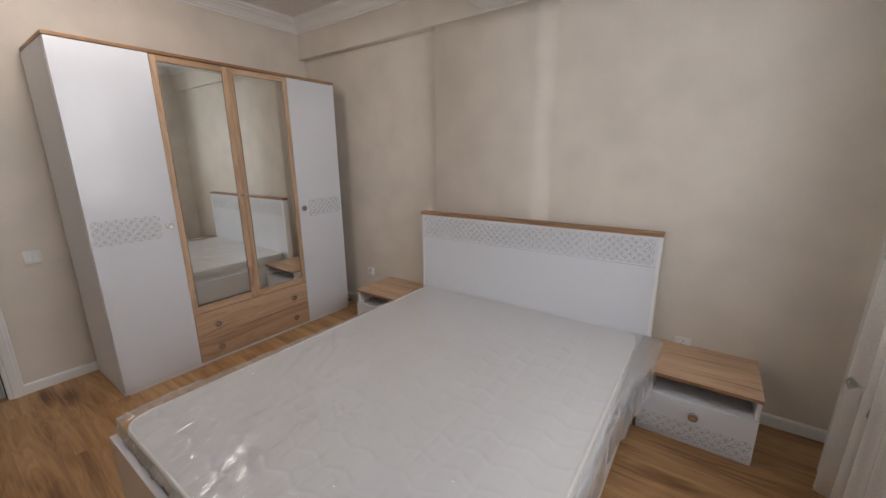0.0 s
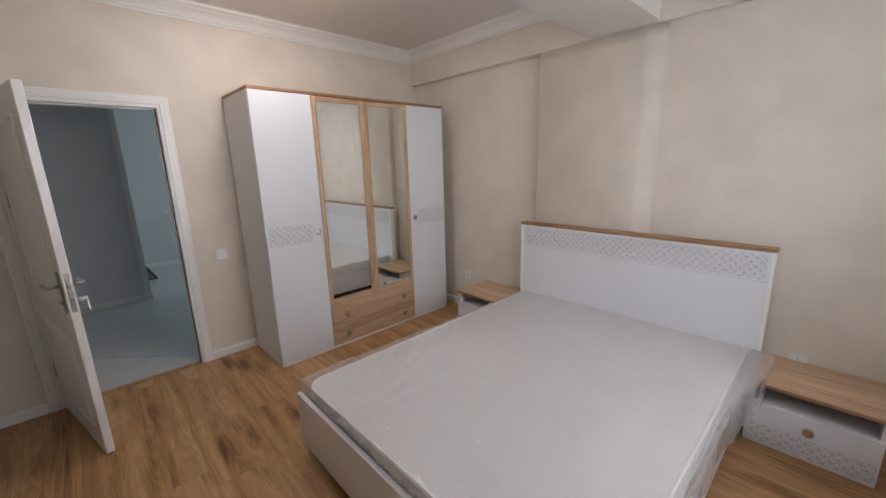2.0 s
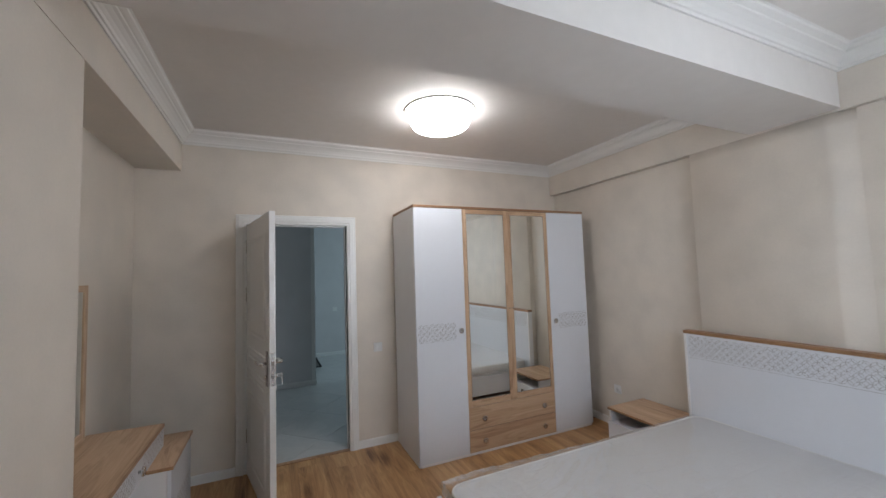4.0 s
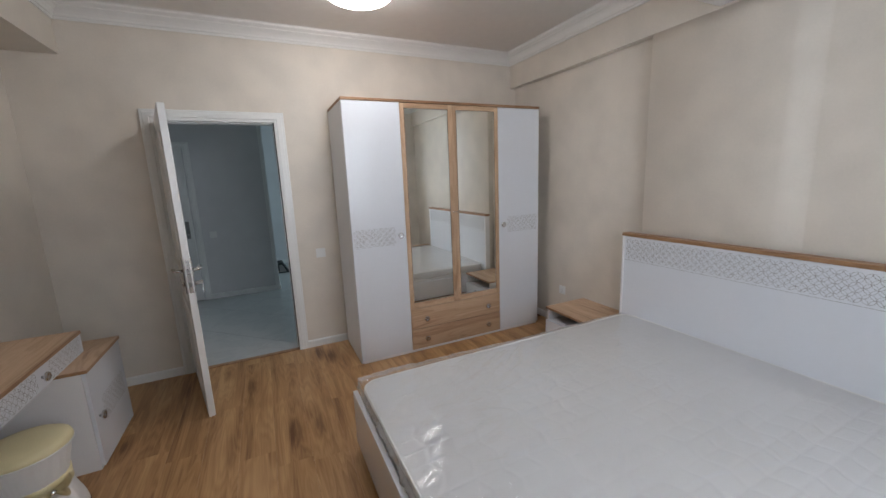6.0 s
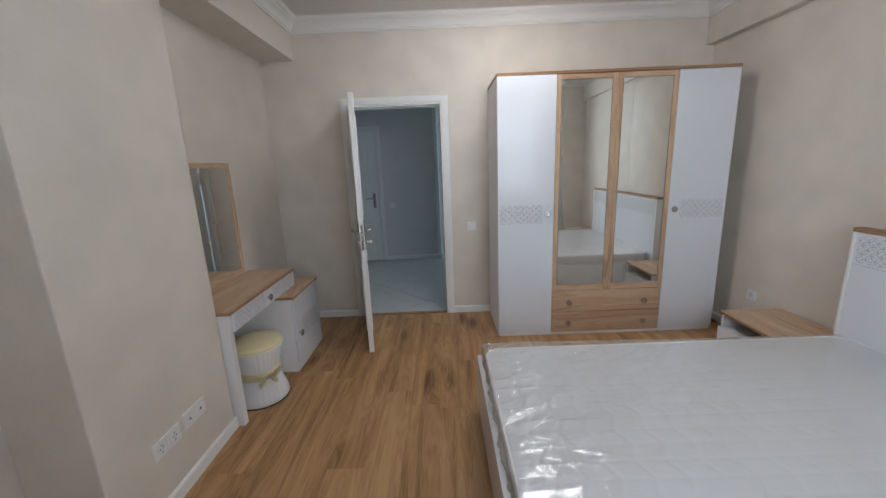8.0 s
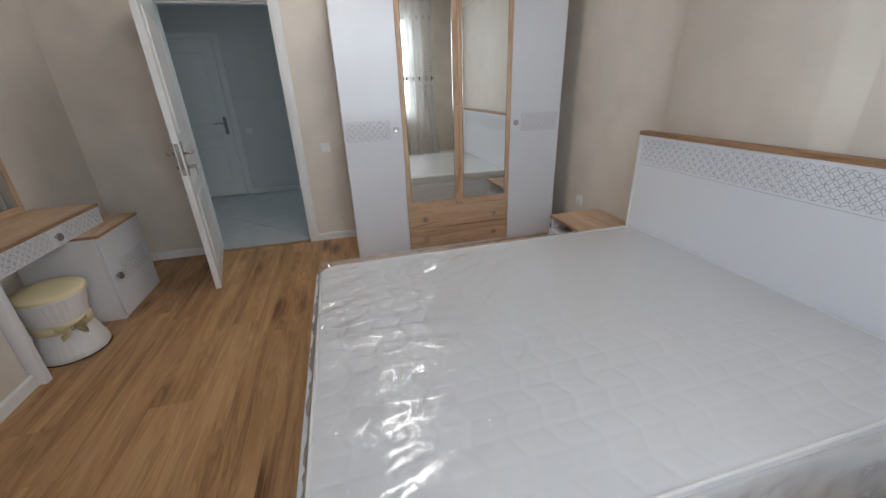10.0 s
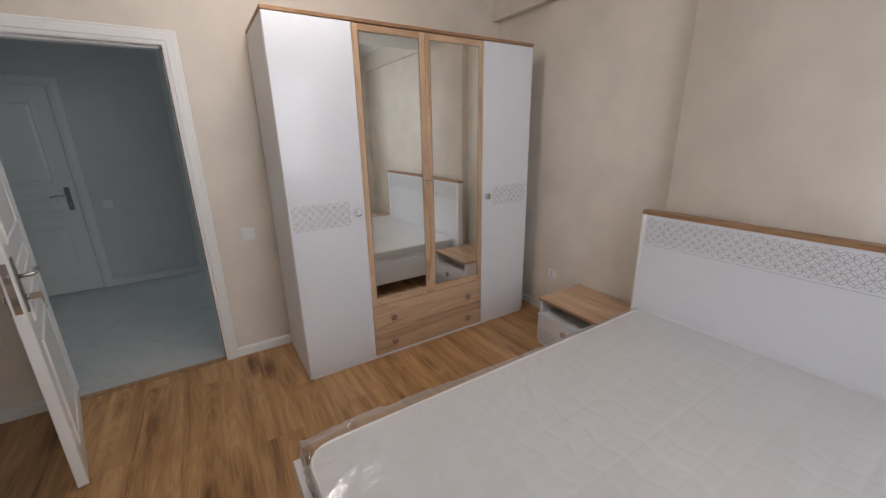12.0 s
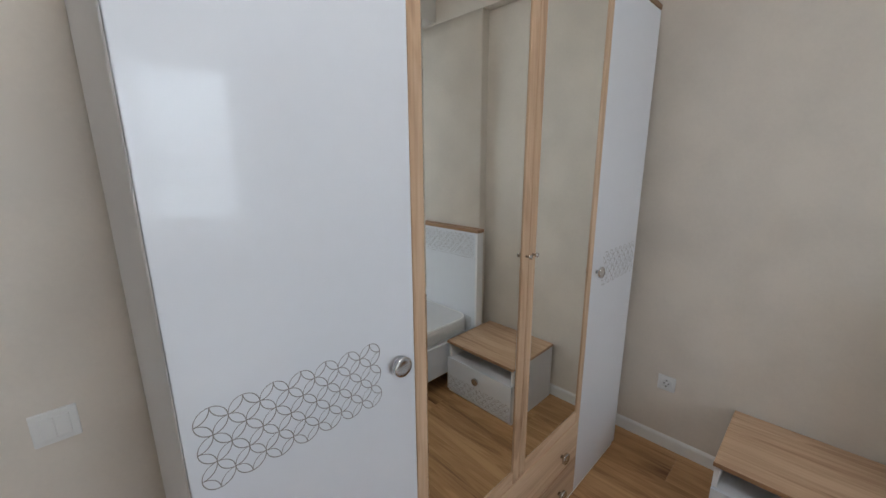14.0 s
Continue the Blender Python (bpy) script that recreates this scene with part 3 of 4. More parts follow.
door_leaf(door2, H1 - H0, 2.045, pose(HX + 0.004, H0, 0, 0, 0, 90), H1 - H0 - 0.06, sides=(-1,))

# dark entrance door on the hall's far wall
door3 = tagged(new("door_3"), "dark brown steel entrance door, closed, at the hall's end", "door", kind="structure")
E0, E1, EZ = 0.735, 1.70, 2.20
part("architrave", bm_casing(E0 + 0.06, E1 - 0.06, EZ - 0.06, 0.060, 0.030, HX2, 1), DARKDOOR, door3, "dark steel door frame")
eleaf = part("leaf", bm_box(HX2, HX2 + 0.018, E0 + 0.062, E1 - 0.062, 0.012, EZ - 0.062, 0.003), DARKDOOR, door3, "dark embossed door leaf")
for z0, z1 in ((0.20, 0.85), (1.15, 1.95)):
    mould = bm_panel_ridge(E0 + 0.16, E1 - 0.16, z0, z1, 0.0, -1)
    mould.transform(Matrix(((0, -1, 0, HX2 + 0.0186), (1, 0, 0, 0), (0, 0, 1, 0), (0, 0, 0, 1))))
    part("panel", mould, DARKDOOR, eleaf)
for z in (1.02, 1.54):
    part("hinge", bm_lathe([(0.0, 0), (0.011, 0), (0.011, 0.10), (0.0, 0.101)], 14, Matrix.Translation((HX2 + 0.038, E0 + 0.055, z))), STEEL, door3, "steel door hinge")


# ---- window and curtain ----
win = tagged(new("window_1"), "white framed window with a transom behind the sheer curtain", "window", kind="structure")
FX0, FX1 = XE + 0.08, XE + 0.14
WM = 0.93
for y0, y1, z0, z1 in ((WY0, WY1, WZ0, WZ0 + 0.06), (WY0, WY1, WZ1 - 0.06, WZ1), (WY0, WY0 + 0.06, WZ0 + 0.06, WZ1 - 0.06), (WY1 - 0.06, WY1, WZ0 + 0.06, WZ1 - 0.06),
                       (WM - 0.04, WM + 0.04, WZ0 + 0.06, WZ1 - 0.06), (WY0 + 0.06, WM - 0.04, 1.50, 1.57), (WM + 0.04, WY1 - 0.06, 1.50, 1.57)):
    part("window_frame", bm_box(FX0, FX1, y0, y1, z0, z1, 0.004), TRIM, win)
part("window_sill", bm_box(XE - 0.03, FX0, WY0 - 0.03, WY1 + 0.03, WZ0 - 0.03, WZ0 - 0.001, 0.006), TRIM, win, "white window sill")
for y0, y1 in ((WY0 + 0.06, WM - 0.04), (WM + 0.04, WY1 - 0.06)):
    for z0, z1 in ((WZ0 + 0.06, 1.50), (1.57, WZ1 - 0.06)):
        pane = part("pane", bm_box(FX0 + 0.026, FX0 + 0.032, y0, y1, z0, z1), GLASS, win, "clear glass pane")
        pane.visible_shadow = False

CX, CY0, CY1, CZ0, CZ1 = 0.765, -0.45, 2.05, 0.03, 2.70


def fold(y, z):
    """How far the curtain's folds carry it from its plane."""
    s = 0.55 + 0.45 * (CZ1 - z) / CZ1
    return s * (0.026 * math.sin(y * 41 + 1.2 * math.sin(y * 7)) + 0.012 * math.sin(y * 83 + 2 + 0.6 * z))


curtain = thing("curtain", pose(CX, 0, 0), "white sheer curtain with grey embroidered motifs, hanging in folds", "curtain")
bm = bmesh.new()
NY, NZ = 300, 26


def hem(y, z):
    """The free end of the curtain spreads towards the floor."""
    return y + 0.09 * max(0.0, (y - 1.5) / (CY1 - 1.5)) * max(0.0, 1 - z / 1.06)


grid = []
for i in range(NY + 1):
    y = CY0 + (CY1 - CY0) * i / NY
    grid.append([bm.verts.new((fold(y, z), hem(y, z), z)) for z in (CZ0 + (CZ1 - CZ0) * j / NZ for j in range(NZ + 1))])
for i in range(NY):
    for j in range(NZ):
        bm.faces.new((grid[i][j], grid[i + 1][j], grid[i + 1][j + 1], grid[i][j + 1])).smooth = True
cloth = part("cloth", bm, SHEER, curtain, "white sheer fabric")


def bm_motif(y, z, w, h, into):
    """An embroidered lozenge on the room side of the cloth."""
    x = -0.006
    o = [(y - w / 2, z), (y, z + h / 2), (y + w / 2, z), (y, z - h / 2)]
    vs = [into.verts.new((fold(a, b) + x, hem(a, b), b)) for a, b in o]
    into.faces.new(vs)


light_m, dark_m = bmesh.new(), bmesh.new()
y = CY0 + 0.05
while y < CY1 - 0.02:
    for z, w, h in ((2.385, 0.034, 0.085), (2.385, 0.058, 0.024), (0.60, 0.030, 0.060), (0.60, 0.05, 0.018)):
        bm_motif(y, z, w, h, light_m)
    for k in range(7):
        bm_motif(y, 1.62 + k * 0.045, 0.050 - 0.005 * k, 0.030, light_m)
        bm_motif(y, 1.40 - k * 0.045, 0.050 - 0.005 * k, 0.030, light_m)
    for dy in (-0.034, 0.034):
        bm_motif(y + dy, 1.52, 0.012, 0.15, light_m)
    bm_motif(y, 1.52, 0.038, 0.085, dark_m)
    y += 0.105
part("embroidery", light_m, STITCH, curtain, "grey embroidered lozenges")["kind"] = "stuff"
part("embroidery", dark_m, STITCH_DARK, curtain, "dark embroidered ovals")["kind"] = "stuff"
rod = thing("curtain_rail", pose(CX, 0, CZ1), "white ceiling-hung curtain rail", "curtain rail")
part("rail", bm_box(-0.03, 0.03, CY0 - 0.3, CY1 + 0.1, 0.0, 0.028, 0.004), TRIM, rod)
part("bracket", bm_box(-0.012, 0.012, CY0, CY0 + 0.02, 0.028, ZC - CZ1), TRIM, rod)
part("bracket", bm_box(-0.012, 0.012, CY1 - 0.02, CY1, 0.028, ZC - CZ1), TRIM, rod)


# ---- furniture ----
def bm_rings(cols, rows, pitch, x0, z0, y, half=0.0008):
    """Flat ribbons, dark for the shade of engraved grooves: circles side by side, each crossed by four quarter arcs
    that make its petals.
    """
    bm = bmesh.new()
    r = pitch / 2

    def arc(cx, cz, a0, a1, seg):
        edge = []
        for k in range(seg + 1):
            a = a0 + (a1 - a0) * k / seg
            c, sn = math.cos(a), math.sin(a)
            edge.append((bm.verts.new((cx + (r - half) * c, y, cz + (r - half) * sn)), bm.verts.new((cx + (r + half) * c, y - 0.0004, cz + (r + half) * sn))))
        for p, q in zip(edge, edge[1:]):
            bm.faces.new((p[0], q[0], q[1], p[1]))

    for i in range(cols):
        for j in range(rows):
            cx, cz = x0 + (i + 0.5) * pitch, z0 + (j + 0.5) * pitch
            arc(cx, cz, 0, 2 * math.pi, 32)
            for n, (sx, sz) in enumerate(((1, 1), (-1, 1), (-1, -1), (1, -1))):
                a = math.pi + n * math.pi / 2
                arc(cx + sx * r, cz + sz * r, a, a + math.pi / 2, 8)
    return bm


def knob(parent, x, y, z, r=0.0235):
    """A turned steel knob that stands out towards -y."""
    m = Matrix.Translation((x, y, z)) @ pose(0, 0, 0, 90)
    k = part("knob", bm_lathe([(0.0, 0), (0.008, 0), (0.008, 0.010), (r * 0.8, 0.013), (r, 0.016), (r, 0.024), (r * 0.93, 0.0265), (r * 0.55, 0.0245), (r * 0.2, 0.0235), (0.0, 0.0232)], 32, m), KNOB, parent, "turned brushed steel knob")
    return k


def wardrobe():
    W, H, D = 1.866, 2.166, 0.585
    w = thing("wardrobe", pose(-2.75, 0.45, 0, 0, 0, 90), "four-door white high-gloss wardrobe with oak mirror doors and drawers", "wardrobe")
    F = 0.020
    part("side_panel", bm_box(0, 0.018, F, D, 0.0, H - 0.022, 0.0015), MELAMINE, w)
    part("side_panel", bm_box(W - 0.018, W, F, D, 0.0, H - 0.022, 0.0015), MELAMINE, w)
    part("back_panel", bm_box(0.018, W - 0.018, D - 0.008, D, 0.03, H - 0.022), MELAMINE, w)
    part("bottom_panel", bm_box(0.018, W - 0.018, F + 0.004, D - 0.008, 0.035, 0.053), MELAMINE, w)
    part("plinth", bm_box(0.018, W - 0.018, 0.006, 0.024, 0.0, 0.022, 0.001), MELAMINE, w, "low white plinth")
    for x in (0.460, 1.385):
        part("divider", bm_box(x, x + 0.016, F + 0.004, D - 0.008, 0.053, H - 0.022), MELAMINE, w)
    part("top", bm_box(-0.002, W + 0.002, -0.002, D, H - 0.020, H, 0.002), OAK_EDGE, w, "oak-edged wardrobe top")
    X1, XM, X2 = 0.462, 0.931, 1.397
    for x0, x1, kx, px in ((0.002, X1 - 0.002, 0.408, 0.018), (X2 + 0.002, W - 0.002, X2 + 0.042, X2 + 0.098)):
        d = part("door", bm_box(x0, x1, 0.0, F - 0.002, 0.024, H - 0.024, 0.002, seg=2), LACQUER, w, "white high-gloss door")
        knob(d, kx, 0.0, 1.076)
        part("engraving", bm_rings(7, 3, 0.0493, px, 1.000, -0.0004), GROOVE_SHADE, d, "band of engraved interlaced circles")["kind"] = "stuff"
    for x0, x1, kx in ((X1, XM - 0.001, XM - 0.018), (XM + 0.001, X2, XM + 0.018)):
        z0, z1, fw = 0.407, H - 0.026, 0.036
        bm = bm_box(x0, x0 + fw, 0.0, F - 0.002, z0, z1, 0.0015)
        bm_box(x1 - fw, x1, 0.0, F - 0.002, z0, z1, 0.0015, into=bm)
        d = part("mirror_door", bm, OAK_Z, w, "oak-framed mirror door")
        part("rail", bm_box(x0 + fw, x1 - fw, 0.0004, F - 0.002, z0, z0 + 0.05, 0.0015), OAK_X, d)
        part("rail", bm_box(x0 + fw, x1 - fw, 0.0004, F - 0.002, z1 - 0.036, z1, 0.0015), OAK_X, d)
        part("backing", bm_box(x0 + fw, x1 - fw, 0.0085, 0.014, z0 + 0.05, z1 - 0.036), MIRROR_EDGE, d)
        part("mirror", bm_box(x0 + fw + 0.004, x1 - fw - 0.004, 0.0045, 0.0085, z0 + 0.053, z1 - 0.039, 0.003), MIRROR, d, "tall mirror pane with a narrow bevel")
        part("knob", bm_lathe([(0, 0), (0.004, 0), (0.004, 0.012), (0.007, 0.014), (0.007, 0.020), (0, 0.021)], 18, Matrix.Translation((kx, 0.0, 1.235)) @ pose(0, 0, 0, 90)), STEEL, d, "small steel pin knob")
    for z0, z1, kz in ((0.214, 0.402, 0.300), (0.024, 0.209, 0.112)):
        d = part("drawer", bm_box(X1 + 0.002, X2 - 0.002, 0.0, F - 0.002, z0, z1, 0.002, seg=2), OAK_X, w, "oak drawer front")
        knob(d, 0.606, 0.0, kz)
        knob(d, 1.252, 0.0, kz)
    return w


wardrobe()


def nightstand():
    W, H, D = 0.515, 0.372, 0.435
    n = thing("nightstand", pose(-2.277, 2.034, 0), "white nightstand with oak top, open shelf and engraved drawer", "nightstand", "nightstands beside the bed")
    part("top", bm_box(-0.004, W + 0.004, -0.012, D, H - 0.018, H, 0.0015), OAK_X, n, "light oak top board")
    part("edge_band", bm_box(-0.0043, W + 0.0043, -0.0128, -0.0118, H - 0.018, H - 0.0008), OAK_EDGE, n, "darker oak edge band")
    part("side_panel", bm_box(0, 0.018, 0.004, D - 0.004, 0.0, H - 0.018, 0.001), MELAMINE, n)
    part("side_panel", bm_box(W - 0.018, W, 0.004, D - 0.004, 0.0, H - 0.018, 0.001), MELAMINE, n)
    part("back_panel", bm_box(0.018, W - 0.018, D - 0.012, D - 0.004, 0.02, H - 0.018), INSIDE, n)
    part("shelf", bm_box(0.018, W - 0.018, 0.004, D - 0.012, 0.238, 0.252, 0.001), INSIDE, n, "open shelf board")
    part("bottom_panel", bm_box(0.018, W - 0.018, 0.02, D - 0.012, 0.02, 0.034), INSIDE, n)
    part("plinth", bm_box(0.002, W - 0.002, -0.002, 0.010, 0.0, 0.020, 0.001), MELAMINE, n)
    d = part("drawer", bm_box(0.001, W - 0.001, -0.016, 0.002, 0.024, 0.256, 0.002, seg=2), LACQUER, n, "white gloss drawer front")
    knob(d, W / 2, -0.016, 0.188)
    part("engraving", bm_rings(10, 2, 0.0493, 0.011, 0.034, -0.0164), GROOVE_SHADE, d, "band of engraved interlaced circles")["kind"] = "stuff"
    return n


ns = nightstand()
copy_thing(ns, pose(-0.004, 2.034, 0))


def bed():
    X0, X1 = -1.755, -0.008
    b = thing("bed", pose((X0 + X1) / 2, 2.318, 0), "white double bed frame with tall engraved headboard and oak cap", "bed")
    h = (X1 - X0) / 2
    part("headboard", bm_box(-h + 0.002, h - 0.002, 0.004, 0.044, 0.02, 1.046, 0.002), LACQUER, b, "tall white headboard")
    part("headboard_cap", bm_box(-h - 0.003, h + 0.003, -0.004, 0.064, 1.046, 1.070, 0.002), OAK_EDGE, b, "oak cap along the headboard")
    for s in (-1, 1):
        x = s * (h - 0.009)
        part("headboard_post", bm_box(x - 0.009, x + 0.009, -0.001, 0.06, 0.0, 1.046, 0.001), MELAMINE, b)
    part("engraving", bm_rings(34, 3, 0.0493, -0.838, 0.878, 0.0036), GROOVE_SHADE, b, "band of engraved interlaced circles")["kind"] = "stuff"
    # dark strip laid on the face for the shade of a straight groove
    part("groove_strip", bm_box(-h + 0.02, h - 0.02, 0.0034, 0.0042, 0.8635, 0.8650), GROOVE_SHADE, b)
    L = 2.318 - 0.185
    part("footboard", bm_box(-h + 0.012, h - 0.012, -L - 0.008, -L + 0.018, 0.055, 0.374, 0.002), LACQUER, b, "low white foot panel")
    for s in (-1, 1):
        x = s * (h - 0.03)
        part("side_rail", bm_box(x - 0.009, x + 0.009, -L + 0.018, 0.003, 0.115, 0.335, 0.002), LACQUER, b, "white side rail")
    part("slat_base", bm_box(-h + 0.045, h - 0.045, -L + 0.03, 0.0, 0.20, 0.225), MELAMINE, b)
    for x in (-h + 0.10, 0.0, h - 0.10):
        for y in (-L + 0.12, -L / 2, -0.12):
            part("leg", bm_box(x - 0.03, x + 0.03, y - 0.03, y + 0.03, 0.0, 0.20, 0.003), RUBBER, b, "dark block foot")
    return b


bed()

MX0, MX1, MY0, MY1, MZ0, MZ1 = -1.690, -0.065, 0.219, 2.306, 0.225, 0.435


def rounded(u, v, r):
    """Nearest place inside the mattress outline with rounded corners, for u, v in 0..1."""
    x, y = MX0 + (MX1 - MX0) * u, MY0 + (MY1 - MY0) * v
    cx, cy = min(max(x, MX0 + r), MX1 - r), min(max(y, MY0 + r), MY1 - r)
    d = Vector((x - cx, y - cy))
    if d.length > 0:
        q = max(abs(d.x), abs(d.y))
        d = d.normalized() * q
    return cx + d.x, cy + d.y


def sag(x, y):
    """The slow form of the mattress top."""
    edge = min(x - MX0, MX1 - x, y - MY0, MY1 - y)
    return 0.012 * min(1.0, max(0.0, edge / 0.22)) + 0.004 * noise.noise((x * 2.1, y * 2.1, 3.0))


def quilt(x, y):
    """Height of the quilted top: zigzag stitch lines sunk between soft cushions, on the slow form."""
    z = y / 0.115 + 0.30 * abs(((x / 0.16) % 1.0) * 2 - 1)
    a = abs(math.sin(math.pi * z))
    b = abs(math.sin(math.pi * ((x / 0.16 * 2) % 1.0)))
    return sag(x, y) + 0.0034 * min(1.0, min(a, b) / 0.4) ** 0.6


mat = thing("mattress", pose(0, 0, 0), "white quilted mattress lying on the bed frame", "mattress")
bm = bmesh.new()
NU, NV = 230, 290
R = 0.09
rows = []
for i in range(NU + 1):
    row = []
    for j in range(NV + 1):
        x, y = rounded(i / NU, j / NV, R)
        row.append(bm.verts.new((x, y, MZ1 + quilt(x, y))))
    rows.append(row)
for i in range(NU):
    for j in range(NV):
        bm.faces.new((rows[i][j], rows[i + 1][j], rows[i + 1][j + 1], rows[i][j + 1])).smooth = True
rim = [rows[i][0] for i in range(NU)] + [rows[NU][j] for j in range(NV)] + [rows[i][NV] for i in range(NU, 0, -1)] + [rows[0][j] for j in range(NV, 0, -1)]
prev = rim
for z, out in ((MZ1 - 0.006, 0.006), (MZ1 - 0.03, 0.010), ((MZ0 + MZ1) / 2, 0.013), (MZ0 + 0.02, 0.010), (MZ0 + 0.001, 0.0)):
    ring = []
    for v in rim:
        cx, cy = min(max(v.co.x, MX0 + R), MX1 - R), min(max(v.co.y, MY0 + R), MY1 - R)
        d = Vector((v.co.x - cx, v.co.y - cy))
        d = d.normalized() * out if d.length else Vector((0, 0))
        yy = min(v.co.y + d.y, 2.312)
        ring.append(bm.verts.new((v.co.x + d.x, yy, z)))
    for k in range(len(rim)):
        bm.faces.new((prev[k], prev[(k + 1) % len(rim)], ring[(k + 1) % len(rim)], ring[k])).smooth = True
    prev = ring
edge_line = [(v.co.x, v.co.y, MZ1 + 0.001) for v in rim[::6]]
bmesh.ops.recalc_face_normals(bm, faces=bm.faces[:])
part("body", bm, TICKING, mat, "quilted zigzag ticking")
part("piping", bm_tube(edge_line + edge_line[:1], 0.006, 8), PIPING, mat, "corded edge piping")

# polythene over the mattress, creased, hanging over both long sides
film = thing("plastic_wrap", pose(0, 0, 0), "clear creased polythene wrapping draped over the mattress", "plastic wrap")


FX0M, FX1M, FY0, FY1 = MX0 - 0.022, MX1 + 0.020, MY0 - 0.010, 2.30
folds = []
rng = random.Random(11)
for k in range(150):
    u, v = rng.random() ** 1.5, rng.random() ** 1.6
    x, y = FX0M + 0.03 + u * 1.45, FY0 + 0.02 + v * 1.75
    a = radians(rng.choice((118, 128, 135, 95, 70, 150)) + rng.uniform(-14, 14))
    l = rng.uniform(0.04, 0.15) if k > 16 else rng.uniform(0.25, 0.60)
    folds.append((x, y, x + l * math.cos(a), y + l * math.sin(a), rng.uniform(0.0035, 0.008), rng.uniform(0.004, 0.0105)))

arc = ((-1.53, 0.82), (-1.43, 0.88), (-1.29, 1.04), (-1.06, 1.17), (-0.82, 1.235))
folds += [(a[0], a[1], b[0], b[1], 0.006, 0.007) for a, b in zip(arc, arc[1:])]
folds += [(-1.50, 1.10, -1.36, 1.62, 0.012, 0.007), (-0.55, 0.45, -0.30, 1.55, 0.010, 0.006), (-0.95, 0.30, -0.62, 0.95, 0.007, 0.007)]


def crease_heights(X, Y):
    """Heights of the sharp folds in the film at the places X, Y: straight ridges that fade at their ends."""
    H = np.zeros_like(X)
    bend = 0.010 * np.sin(X * 23 + 2) * np.cos(Y * 19)
    for x0, y0, x1, y1, w, h in folds:
        dx, dy = x1 - x0, y1 - y0
        l = math.hypot(dx, dy)
        t = ((X - x0) * dx + (Y - y0) * dy) / (l * l)
        d = ((X - x0) * dy - (Y - y0) * dx) / l + bend
        H = np.maximum(H, np.where((t > 0) & (t < 1), h * np.sin(np.pi * np.clip(t, 0, 1)) ** 0.5 * np.exp(-np.abs(d / w) ** 1.2), 0))
    return H


def mesh_grid(name, P, mat, parent, label):
    """A mesh from an array of places, shape (n, m, 3)."""
    n, m = P.shape[:2]
    idx = np.arange(n * m).reshape(n, m)
    f = np.stack((idx[:-1, :-1], idx[1:, :-1], idx[1:, 1:], idx[:-1, 1:]), -1).reshape(-1, 4)
    me = bpy.data.meshes.new(name)
    me.from_pydata(P.reshape(-1, 3).tolist(), [], f.tolist())
    me.polygons.foreach_set("use_smooth", [True] * len(f))
    me.materials.append(mat)
    ob = new(name, me)
    ob.parent = parent
    return tagged(ob, label)


def film_top(x, y):
    """The film's slow form over the quilted top."""
    e = noise.noise((x * 3.1, y * 2.4, 2.2))
    return MZ1 + 0.0055 + sag(min(max(x, MX0), MX1), min(max(y, MY0), MY1)) + 0.0015 * (1 + e)


def crumple(X, Y):
    """Flat facets between sharp creases, in patches, strongest towards the foot and the wardrobe side."""
    foot = np.clip((2.0 - Y) / 1.3, 0, 1)
    west = np.clip((-0.05 - X) / 1.1, 0, 1)
    k = 0.34 + 1.35 * foot * (0.36 + 0.64 * west)
    H = np.zeros_like(X)
    for n, (ang, f, a) in enumerate(((14, 4.6, 0.0070), (58, 3.6, 0.0070), (36, 7.0, 0.0044), (-8, 9.0, 0.0034), (24, 13.0, 0.0026))):
        c, sn = math.cos(radians(ang)), math.sin(radians(ang))
        u, v = X * c + Y * sn, Y * c - X * sn
        w = u + 0.030 * np.sin(v * 3.1 + 1.7 * n) + 0.008 * np.sin(v * 9.0 + u * 5.0 + 2.9 * n)
        p = w * f + 0.37 * n
        patch = np.clip(0.36 + 0.9 * np.sin(X * (4.1 + 0.7 * n) + 2.1 * n + 1.3 * np.sin(Y * 3.3)) * np.cos(Y * (3.4 + 0.5 * n) + 1.1 * n), 0, 1)
        H += a * patch * 2 * np.abs(p - np.floor(p + 0.5))
    return k * H


NS, NY = 520, 660
X, Y = np.meshgrid(np.linspace(FX0M, FX1M, NS + 1), np.linspace(FY0, FY1, NY + 1), indexing="ij")
Z = np.array([film_top(x, y) for x, y in zip(X.ravel(), Y.ravel())]).reshape(X.shape) + crumple(X, Y) + 0.6 * crease_heights(X, Y)
edge = np.clip((Y - FY0) / 0.02, 0, 1)
Z -= 0.012 * (1 - edge) ** 2
# loose film stands up off the mattress's rounded corner at the foot
near = np.exp(-((X - FX0M) ** 2 + (Y - FY0) ** 2) / 0.008)
Z += near * (0.012 + 0.010 * np.abs(np.sin(X * 61 + Y * 37)) + 0.006 * np.sin(Y * 83 - X * 29))
mesh_grid("sheet", np.stack((X, Y, Z), -1), FILM, film, "clear creased polythene over the mattress top")

# the end of the film, tucked down between mattress and foot panel
P = np.zeros((25, 261, 3))
